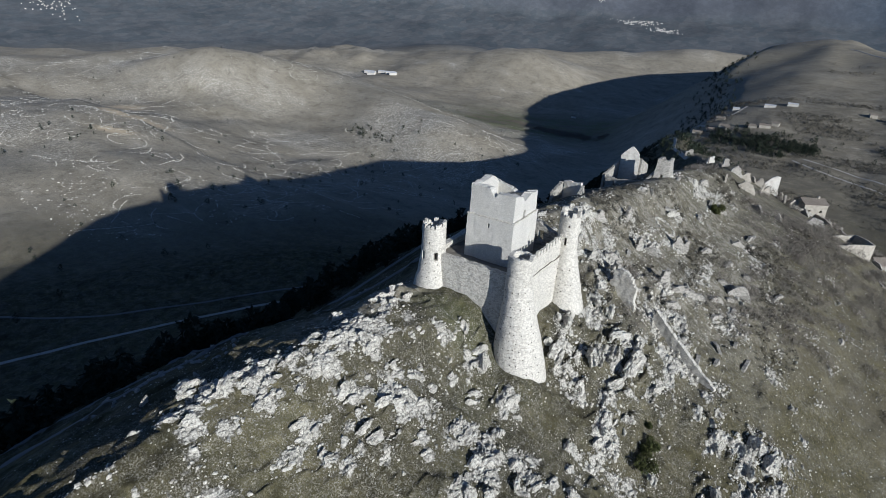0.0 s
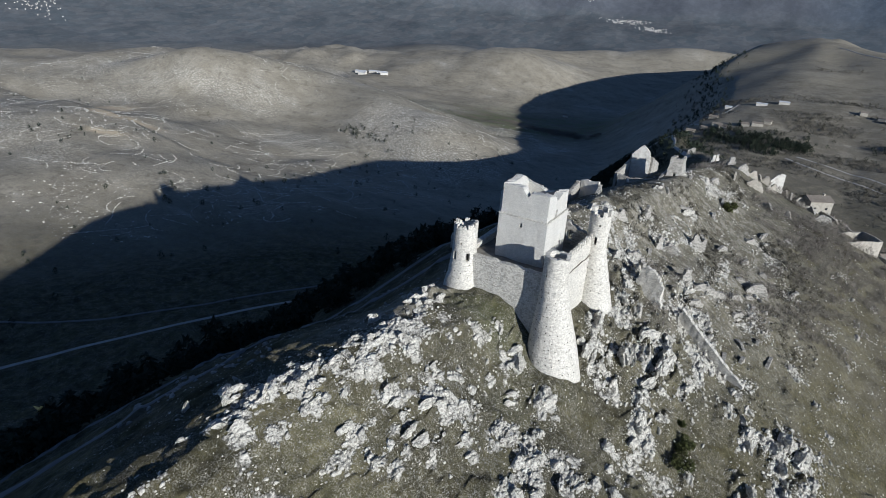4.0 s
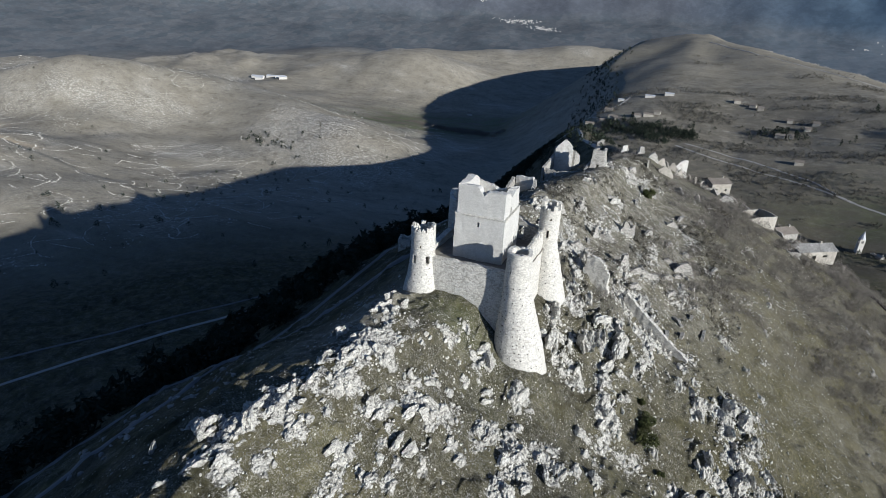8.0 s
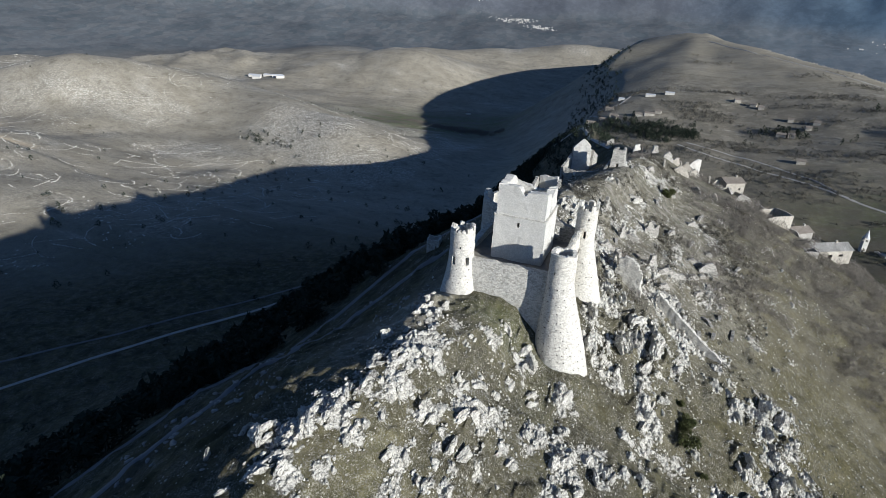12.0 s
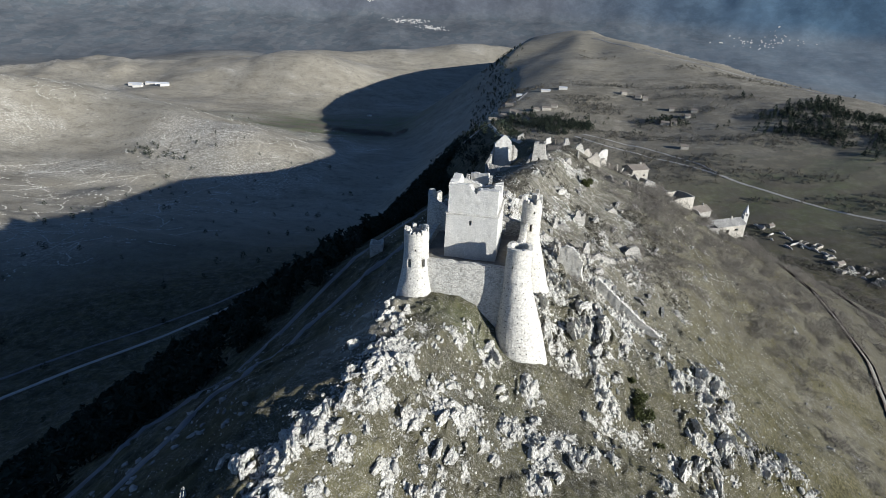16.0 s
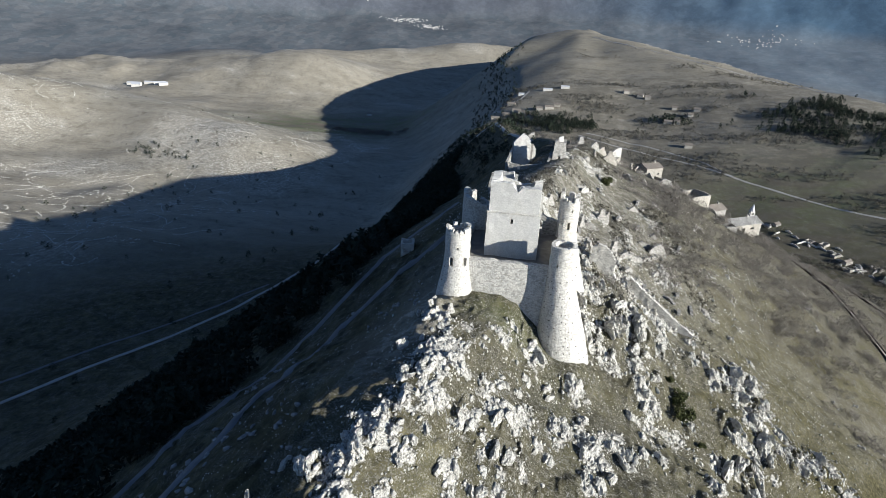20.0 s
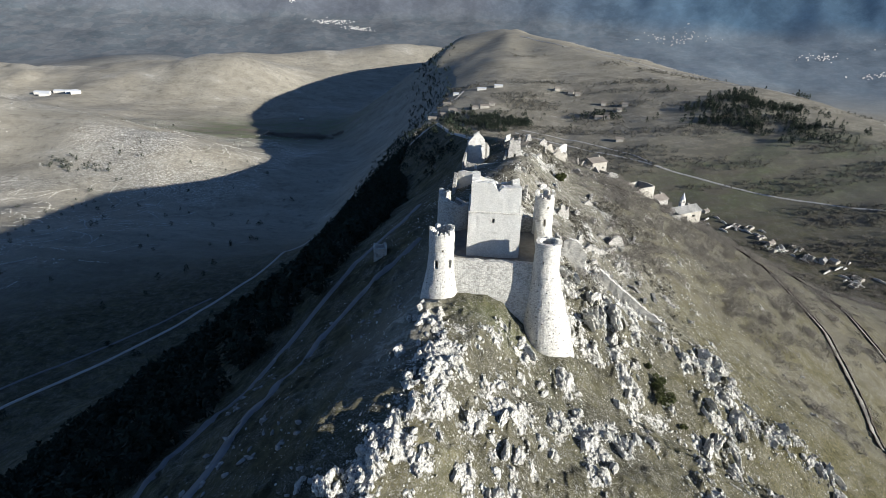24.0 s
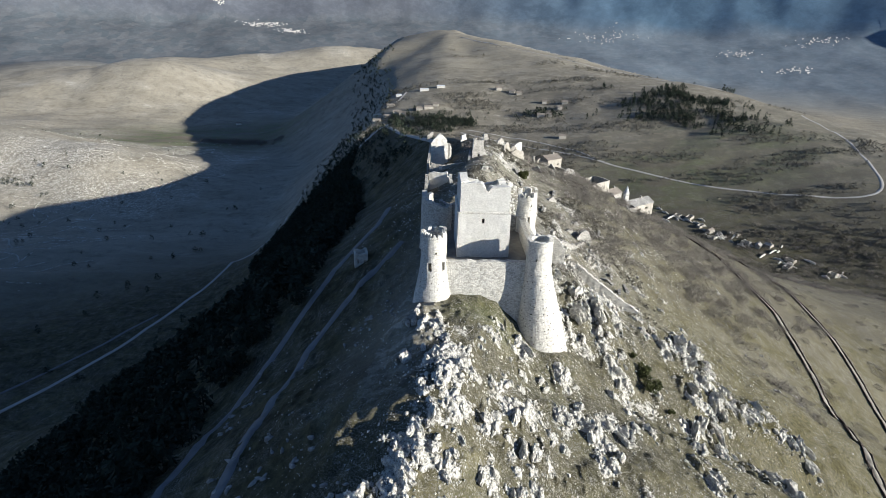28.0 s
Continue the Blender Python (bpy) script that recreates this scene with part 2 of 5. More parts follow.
    # loose pebbles
    peb = add(t, "TexVoronoi", Scale=3.4)
    warped = mixed(t, 0.12, vec, add(t, "TexNoise", Scale=3.0).outputs["Color"])
    t.links.new(stretched(t, warped, 1.3, 0.7, 1), peb.inputs["Vector"])
    stone = ramp(t, maths(t, "SUBTRACT", peb.outputs["Distance"], maths(t, "MULTIPLY", mask["scree"], 0.32)), [(0.02, (1,)), (0.09, (0,))])
    col = mixed(t, maths(t, "MULTIPLY", stone, ramp(t, noise_of(t, vec, 0.5, 3.0), [(0.5, (0,)), (0.62, (0.6,))])), col, (0.36, 0.355, 0.34))
    # heath and bare thicket, then far land with aerial haze put into its colours
    spots = ramp(t, maths(t, "ADD", noise_of(t, vec, 0.055, 7.0, 0.75), maths(t, "MULTIPLY", mask["scrub"], 0.22)), [(0.6, (0,)), (0.72, (1,))])
    col = mixed(t, maths(t, "MULTIPLY", spots, 0.45), col, (0.085, 0.077, 0.062))
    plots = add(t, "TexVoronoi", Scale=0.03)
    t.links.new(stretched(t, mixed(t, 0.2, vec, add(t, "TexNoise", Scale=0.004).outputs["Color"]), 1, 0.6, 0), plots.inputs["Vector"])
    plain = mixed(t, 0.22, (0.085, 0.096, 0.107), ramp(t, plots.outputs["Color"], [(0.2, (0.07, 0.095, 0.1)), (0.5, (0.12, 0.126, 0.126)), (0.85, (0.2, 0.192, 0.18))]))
    # paler and bluer eastward: haze mixed into the plain's colour
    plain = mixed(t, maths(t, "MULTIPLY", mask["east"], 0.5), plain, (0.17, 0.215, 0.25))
    hazy_forest = ramp(t, noise_of(t, vec, 0.004, 8.0, 0.72), [(0.3, (0.075, 0.082, 0.096)), (0.5, (0.085, 0.093, 0.107)), (0.72, (0.105, 0.112, 0.124))])
    # the wooded mountains get the same blue haze in their colour
    hazy_forest = mixed(t, maths(t, "MULTIPLY", mask["east"], 0.8), hazy_forest, (0.085, 0.15, 0.21))
    distant = mixed(t, mask["mountain"], plain, hazy_forest)
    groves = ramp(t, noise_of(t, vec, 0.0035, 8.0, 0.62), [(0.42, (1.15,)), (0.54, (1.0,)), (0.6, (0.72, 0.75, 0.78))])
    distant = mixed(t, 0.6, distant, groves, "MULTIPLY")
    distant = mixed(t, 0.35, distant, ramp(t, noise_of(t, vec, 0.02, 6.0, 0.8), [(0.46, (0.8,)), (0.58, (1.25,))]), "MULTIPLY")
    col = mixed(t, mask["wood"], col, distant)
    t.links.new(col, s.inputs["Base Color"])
    s.inputs["Roughness"].default_value = 0.95
    s.inputs["Specular IOR Level"].default_value = 0.1
    hgt = maths(t, "ADD", maths(t, "MULTIPLY", fine, 0.8), maths(t, "ADD", maths(t, "MULTIPLY", bare, 0.5), maths(t, "MULTIPLY", tiny, 0.25)))
    bumped(t, s, hgt, 0.8, 0.5)
    return m


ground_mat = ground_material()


# ---------- the lie of the land ----------
def hashed(i, j, seed):
    h = (i.astype(np.int64) * 374761393 + j.astype(np.int64) * 668265263 + seed * 1442695041) & 0xFFFFFFFF
    h = ((h ^ (h >> 13)) * 1274126177) & 0xFFFFFFFF
    return ((h ^ (h >> 16)) & 0xFFFF) / 65535.0


def grain(x, y, size, seed=0):
    """Smooth noise from -1 to 1 with features of that size in metres."""
    x, y = np.asarray(x, float) / size, np.asarray(y, float) / size
    i, j = np.floor(x), np.floor(y)
    u, v = x - i, y - j
    u, v = u * u * u * (u * (u * 6 - 15) + 10), v * v * v * (v * (v * 6 - 15) + 10)
    a, b, c, d = (hashed(i + p, j + q, seed) for p, q in ((0, 0), (1, 0), (0, 1), (1, 1)))
    return 2 * ((a * (1 - u) + b * u) * (1 - v) + (c * (1 - u) + d * u) * v) - 1


def fractal(x, y, size, octaves, seed=0, rough=0.5):
    return sum(rough ** k * grain(x * 0.96 + y * 0.28, y * 0.96 - x * 0.28, size / 2 ** k, seed + k) for k in range(octaves))


def hump(x, y, cx, cy, sx, sy, turn=0.0):
    c, s = math.cos(radians(turn)), math.sin(radians(turn))
    u, v = (x - cx) * c + (y - cy) * s, (y - cy) * c - (x - cx) * s
    return np.exp(-(u / sx) ** 2 - (v / sy) ** 2)


def above(a, b, k):
    """The higher of two surfaces, with the join rounded over k metres."""
    return 0.5 * (a + b + np.sqrt((a - b) ** 2 + k * k))


CREST_Y = (-140, -30, 10, 35, 55, 68, 78, 92, 112, 135, 160, 190, 215, 250, 280, 320, 400, 500, 640, 790, 1000, 1150, 1300, 1450)
CREST_X = (-84, -66, -60.5, -60.5, -57, -55, -54, -50, -50, -50, -47, -41, -40, -33, -33, -50, -84, -102, -158, -170, -150, -165, -205, -185)
CREST_Z = (-58, -14, 1, 4.2, 6.6, 5.0, 3.3, 7.0, 11, 9, 7, 5, 3, -3, -8, -17, -31, -42, -90, -114, -130, -120, -70, -40)
EDGE_Y = (200, 500, 690, 841, 1135, 1260, 1400, 1560)
EDGE_X = (640, 560, 525, 480, 310, 225, 110, -10)


# outcrops of bare limestone: x, y, reach
SPUR_ROCKS = ((-58, 68, 3.1), (-57, 60, 2.1), (-63, 60, 2.2), (-53, 57, 1.8), (-56, 52, 2.1), (-57, 46, 2.3), (-54, 49, 1.7), (-60, 44, 1.4), (-62, 39, 1.9), (-62, 42, 1.1), (-61, 35, 1.0), (-60, 36, 1.0), (-57, 41, 2.0), (-59, 40, 1.8), (-62, 34, 1.2), (-65, 33, 1.4), (-69, 35, 0.8), (-65, 35, 0.8), (-64, 43, 0.7), (-60, 30, 1.6), (-62, 28, 1.6), (-64, 25, 1.0), (-55, 40, 1.6), (-54, 44, 1.2), (-60, 74, 1.6), (-62, 71, 1.2))
FRONT_ROCKS = ((-50, 67, 1.6), (-48, 71, 1.3), (-46, 76, 1.7), (-48, 59, 1.6), (-45, 62, 1.3), (-50, 50, 1.8), (-50, 49, 1.0), (-44, 55, 2.5), (-45, 49, 1.9), (-42, 49, 2.3), (-50, 42, 1.7), (-49, 38, 1.5), (-46, 42, 1.7), (-43, 43, 1.4), (-39, 55, 1.2), (-37, 54, 1.1), (-42, 73, 2.6), (-38, 69, 1.8), (-34, 73, 2.8), (-31, 61, 2.2), (-35, 62, 1.9), (-28, 59, 1.7), (-23, 65, 1.8), (-21, 67, 1.5), (-18, 68, 1.7), (-31, 54, 2.0), (-28, 56, 1.3), (-22, 77, 1.9), (-27, 65, 1.1))
CRAG_ROCKS = ((-32, 90, 3.9), (-34, 96, 3.1), (-29, 90, 1.9), (-23, 104, 5.5), (-25, 97, 3.8), (-20, 103, 5.1), (-20, 91, 2.4), (-20, 86, 2.8), (-16, 91, 1.9), (-17, 85, 2.0), (-14, 122, 3.2), (-10, 87, 1.9), (-6, 105, 1.9), (-2, 104, 3.1), (6, 111, 4.2), (9, 110, 4.2), (6, 97, 3.9), (3, 90, 2.0), (-1, 81, 2.2), (-30, 108, 3.4), (-12, 116, 2.7), (-15, 100, 2.1))
EAST_ROCKS = ((-9, 60, 4.4), (12, 76, 4.4), (16, 74, 4.4), (4, 82, 4.1), (-31, 53, 1.7), (-8, 69, 2.6), (4, 104, 4.2), (0, 91, 3.4), (5, 88, 3.2), (16, 69, 3.2), (-2, 102, 2.5), (-30, 62, 2.1), (-24, 63, 2.0), (-4, 81, 2.4), (-36, 62, 1.7), (10, 103, 4.2), (9, 93, 4.4), (17, 96, 4.6), (26, 98, 4.0), (31, 95, 3.6), (34, 89, 3.0), (2, 78, 4.0), (22, 97, 3.6))
BACK_ROCKS = ((-24, 137, 3.0), (-34, 120, 3.2), (-40, 118, 4.0), (-36, 128, 3.0), (-44, 122, 3.5), (-20, 143, 2.5), (-46, 134, 3.0), (-40, 150, 2.5), (-28, 161, 2.5), (-32, 176, 3.0), (-35, 205, 2.5), (-9, 162, 2.0), (-48, 128, 2.6), (-33, 113, 3.2), (-44, 112, 3.4), (-52, 116, 3.0), (-8, 150, 2.0), (4, 140, 2.2), (-42, 172, 3.0))
SLOPE_ROCKS = tuple((8 + 50 * abs(math.sin(2.1 * k)), 112 + 95 * abs(math.sin(3.7 * k + 1)), 0.7 + 0.8 * abs(math.sin(5.3 * k))) for k in range(44))
STRATA = (((-57.8, 73), (-58.4, 65), (-58.8, 55), (-58.8, 46), (-60.5, 42), (-61.9, 37), (-61.5, 32)), ((-56.5, 68), (-55.5, 58), (-55.5, 48)), ((-45.1, 69), (-46.1, 59), (-47.7, 50), (-44.6, 46), (-46.9, 41)), ((-39.6, 76), (-41.9, 65), (-42.5, 58)), ((-34.6, 75), (-32.1, 72), (-32.9, 65), (-29.1, 57)), ((-31, 108), (-28, 103), (-24.1, 96), (-20.5, 92), (-17, 85)), ((-9, 113), (-4, 110), (2, 108.5), (7, 106), (11, 101), (14, 96), (19, 93)), ((-3, 80), (4, 84), (13, 91)), ((-21.3, 73), (-17, 73)))
STRING_ROCKS = tuple((a[0] + (b[0] - a[0]) * f + 0.9 * math.sin(7 * a[1] + 9 * f), a[1] + (b[1] - a[1]) * f, 0.7 + 0.6 * abs(math.sin(3 * a[0] + 5 * f))) for line in STRATA for a, b in zip(line, line[1:]) for f in (0.0, 0.25, 0.5, 0.75))
OUTCROPS = SPUR_ROCKS + FRONT_ROCKS + CRAG_ROCKS + EAST_ROCKS + BACK_ROCKS + STRING_ROCKS + SLOPE_ROCKS
OUT_X, OUT_Y, OUT_R = (np.array([o[k] for o in OUTCROPS]) for k in range(3))


def outcrop_field(x, y, high, wx, wy):
    """The highest of the humps round the outcrops, at each place."""
    shape = np.broadcast(x, y).shape
    x, y = np.broadcast_to(x, shape).ravel(), np.broadcast_to(y, shape).ravel()
    field = np.zeros(len(x))
    near = np.nonzero((x > -85) & (x < 65) & (y > 10) & (y < 225))[0]
    for a in range(0, len(near), 4000):
        k = near[a:a + 4000]
        u, v = (x[k, None] - OUT_X) / (wx * OUT_R), (y[k, None] - OUT_Y) / (wy * OUT_R)
        field[k] = np.max((OUT_R if high else 1.0) * np.exp(-u * u - v * v), axis=1)
    return field.reshape(shape)


def eased(v, k):
    return 0.5 * (v + np.sqrt(v * v + k * k))


def land(x, y):
    x, y = np.asarray(x, float), np.asarray(y, float)
    cx, cz = np.interp(y, CREST_Y, CREST_X), np.interp(y, CREST_Y, CREST_Z)
    d = x - cx
    wide = 4.5 * np.clip((y - 66) / 10, 0, 1) * np.clip((100 - y) / 10, 0, 1)
    d = np.where(d > 0, np.maximum(0, d - wide * np.exp(-np.abs(d) / 14)), d)
    east = np.interp(d, (0, 4, 9, 21, 47, 71, 120, 170, 210, 320, 700), (0, 1.5, 6.5, 14.5, 25, 38, 62, 84, 95, 116, 170))
    west = np.interp(-d, (0, 5, 12, 27, 60, 110, 150, 190, 240, 400, 900), (0, 1.2, 4, 13, 36, 78, 112, 143, 178, 300, 600))
    east = east * (1 + 0.17 * np.clip((d - 20) / 20, 0, 1) * np.clip((y - 68) / 14, 0, 1) * np.clip((190 - y) / 50, 0, 1))
    east = east - np.clip(0.28 * east, 0, 7) * np.clip((y - 190) / 40, 0, 1) * np.clip((360 - y) / 60, 0, 1)
    west = west * (1 + 0.42 * np.clip((y - 230) / 80, 0, 1) * np.clip((640 - y) / 150, 0, 1))
    ridge = cz - np.where(d > 0, east, west)
    # the wide valley and low hills to the west
    r = np.hypot(x, y)
    low = -186 - 44 * np.clip((y - 350) / 320, 0, 1) - 24 * np.clip((y - 900) / 500, 0, 1)
    low = low + 88 * hump(x, y, -1480, 960, 480, 330, 25) + 70 * hump(x, y, -1250, 2050, 520, 300, 10) + 70 * hump(x, y, -1240, 850, 230, 140, 55) + 82 * hump(x, y, -985, 1850, 330, 170, 0) + 26 * hump(x, y, -1100, 430, 300, 160, 20)
    low = low + 55 * hump(x, y, -860, 985, 300, 150, -14) + 22 * hump(x, y, -600, 905, 130, 85, -20) + 150 * hump(x, y, -470, 2350, 620, 330)
    low = low + 60 * hump(x, y, -1900, 600, 400, 300) + 14 * fractal(x, y, 400, 3, 5) + 8 * np.abs(fractal(x, y * 1.2, 300, 3, 6))
    # the basin to the east
    basin = -150 - 40 * np.clip((x - 150) / 400, 0, 1) + 0 * y
    blend = np.interp(x, (-150, 150), (0, 1))
    floor = blend * basin + (1 - blend) * low
    blend = np.interp(r, (2400, 3100), (1, 0))
    floor = blend * floor + (1 - blend) * -300 + 50 * hump(x, y, -2150, 2180, 480, 300, 20) + (52 + 26 * np.abs(fractal(x, y, 120, 4, 19))) * hump(x, y, -1880, 1815, 380, 230, 20) + 90 * hump(x, y, -1750, 2650, 400, 300)
    # the round hill beyond the village
    ahead = np.where(y > 1548, 0.2, 1.0) * (y - 1548)
    bearing = np.degrees(np.arctan2(x + 41, 1548 - y))
    gentle, steep = np.clip((bearing - 4) / 26, 0, 1), np.clip(-bearing / 34, 0, 1)
    fall = (0.148 + 0.13 * steep * steep * (3 - 2 * steep) - 0.068 * gentle * gentle * (3 - 2 * gentle)) * np.hypot(x + 41, ahead)
    mound = 15 - np.sqrt(fall ** 2 + 10.0 ** 2) - 9 * gentle * np.clip(np.hypot(x + 41, ahead) / 300, 0, 1)
    h = above(above(ridge, floor, 22), mound, 14)
    out = x - np.interp(y, EDGE_Y, EDGE_X)
    h = h - 0.42 * eased(out, 40) * np.clip((x + 100) / 100, 0, 1) - 0.5 * eased(np.interp(y, CREST_Y, CREST_X) - x, 12) * np.clip((y - 480) / 150, 0, 1) - 0.25 * eased(y - 1900, 60)
    h = above(h, np.where(x < -100, floor, -320), 20)
    # the far side of the plain
    far = -330 + 400 * np.clip((r - 3000) / 1650, 0, 1) ** 1.2 + 215 * np.clip((r - 4230 - 90 * fractal(x, y, 1300, 2, 22)) / 330, 0, 1) * (0.85 + 0.2 * fractal(x, y, 1000, 3, 21))
    far = far + np.clip((r - 4000) / 350, 0, 1) * (55 * (0.5 - np.abs(fractal(x, y, 800, 3, 24, 0.5))) + 6 * fractal(x, y, 180, 3, 25)) + 26 * np.clip((r - 2900) / 500, 0, 1) * np.clip(fractal(x, y, 900, 3, 26), -0.2, 1)
    h = above(h, far, 40)
    # gullies, hummocks, ledges
    near = np.clip((r - 90) / 700, 0, 1)
    h = h + near * (3.2 * fractal(x, y, 160, 4, 31) + 2.0 * np.abs(grain(x, y, 75, 37)))
    lumps = 0.3 * outcrop_field(x, y, True, 0.9, 1.2)
    h = h + lumps * (0.25 + 1.5 * (1 - np.abs(fractal(x, y * 0.45, 2.6, 3, 57))) ** 2)
    h = h + 1.7 * hump(x, y, -25, 97, 10, 14) * ((1 - np.abs(fractal(x * 1.1, y * 0.6, 3.4, 3, 58))) ** 2 - 0.4)
    h = h + 1.9 * hump(x, y, -25, 128, 8, 11) * ((1 - np.abs(fractal(x * 1.1, y * 0.6, 3.6, 3, 68))) ** 2 - 0.35)
    h = h + 4.4 * hump(x, y, -32, 78.5, 7, 5) + 1.2 * hump(x, y, -59.5, 79, 4.5, 5) + 1.9 * hump(x, y, -62.5, 74, 4.5, 7)
    # the ground drops in front of the terrace wall
    u, v = 0.95 * (x + 21.6) - 0.313 * (y - 119.6), -0.313 * (x + 21.6) - 0.95 * (y - 119.6)
    h = h - 2.8 * np.clip((u + 2) / 4, 0, 1) * np.clip((18.5 - u) / 4, 0, 1) * np.clip(v / 1.2, 0, 1) * np.exp(-np.maximum(v, 0) / 5)
    close = np.clip((200 - r) / 60, 0, 1)
    h = h + 0.9 * close * np.clip(1.5 * fractal(x, y * 0.55, 4.0, 3, 51) - 0.3, 0, 0.9) * (1 - np.abs(grain(x, y * 0.6, 1.5, 59)))
    h = h + 0.55 * fractal(x, y, 9.0, 4, 41) * np.clip((160 - r) / 60 + 1, 0.3, 1) * np.where(d < 0, np.clip(1 + (d + 16) / 10, 0.2, 1), 1)
    return h


def rockiness(x, y):
    """How much bare rock breaks through the turf, from 0 to 1."""
    x, y = np.asarray(x, float), np.asarray(y, float)
    k = outcrop_field(x, y, False, 0.8, 1.15)
    cx = np.interp(y, CREST_Y, CREST_X)
    loose = np.clip(1.25 - np.abs(x - cx - 20) / 42, 0, 1) * np.clip((140 - y) / 30, 0, 1) * np.clip((y - 5) / 20, 0, 1)
    speck = np.clip(1.6 * fractal(x, y * 0.6, 5, 3, 51) - 0.35, 0, 1)
    spur = 0.9 * np.exp(-((x - cx - 2.0) / 4.0) ** 2) * np.clip((75 - y) / 8, 0, 1) * np.clip(0.55 + 1.5 * grain(x * 1.3, y * 0.6, 3.6, 65), 0, 1)
    back = 0.7 * np.clip(1.2 - np.abs(x - cx - 22) / 48, 0, 1) * np.clip((y - 100) / 8, 0, 1) * np.clip((250 - y) / 40, 0, 1)
    k = np.maximum(np.maximum(k, spur), 1.0 * hump(x, y, -24, 98, 13, 15) * np.clip(0.55 + 1.2 * grain(x, y * 0.6, 3.5, 63), 0, 1))
    k = np.maximum(k, 0.85 * hump(x, y, -25, 128, 9, 12) * np.clip(0.5 + 1.2 * grain(x, y * 0.6, 3.5, 64), 0, 1))
    return np.clip(k * np.clip(0.75 + 0.7 * fractal(x, y, 2.5, 2, 53), 0, 1.2) + (0.6 * loose + back) * speck, 0, 1) * np.clip(1 - 0.85 * np.clip((cx - 2.5 - x) / 3, 0, 1), 0, 1)


def mesh_of(name, verts, faces, mat, smooth=False):
    me = bpy.data.meshes.new(name)
    me.from_pydata(verts, [], faces)
    me.materials.append(mat)
    me.polygons.foreach_set("use_smooth", [smooth] * len(me.polygons))
    return me


def crest_line(y):
    return np.interp(y, CREST_Y, CREST_X)


def build_ground():
    rings = [0.4 * k for k in range(1, 190)]
    while rings[-1] < 4720:
        rings.append(rings[-1] * 1.015 + 0.02)
    rings, n = np.array(rings), 840
    a = np.linspace(0, 2 * math.pi, n, endpoint=False)
    x = -42 + (rings[:, None] * np.cos(a)).ravel()
    y = 60 + (rings[:, None] * np.sin(a)).ravel()
    x, y = np.append(x, -42), np.append(y, 60)
    z = land(x, y)
    i = np.arange((len(rings) - 1) * n)
    j = (i // n) * n + (i + 1) % n
    quads = np.stack([i, i + n, j + n, j], 1)
    tip = len(x) - 1
    k = np.arange(n)
    fan = np.stack([np.full(n, tip), k, (k + 1) % n], 1)
    me = bpy.data.meshes.new("ground")
    me.vertices.add(len(x))
    me.vertices.foreach_set("co", np.stack([x, y, z], 1).ravel())
    loops = np.concatenate([quads.ravel(), fan.ravel()])
    me.loops.add(len(loops))
    me.loops.foreach_set("vertex_index", loops)
    starts = np.concatenate([np.arange(len(quads)) * 4, len(quads) * 4 + np.arange(n) * 3])
    me.polygons.add(len(starts))
    me.polygons.foreach_set("loop_start", starts)
    me.polygons.foreach_set("use_smooth", np.ones(len(starts), bool))
    me.update(calc_edges=True)
    r = np.hypot(x, y)
    cx = np.interp(y, CREST_Y, CREST_X)
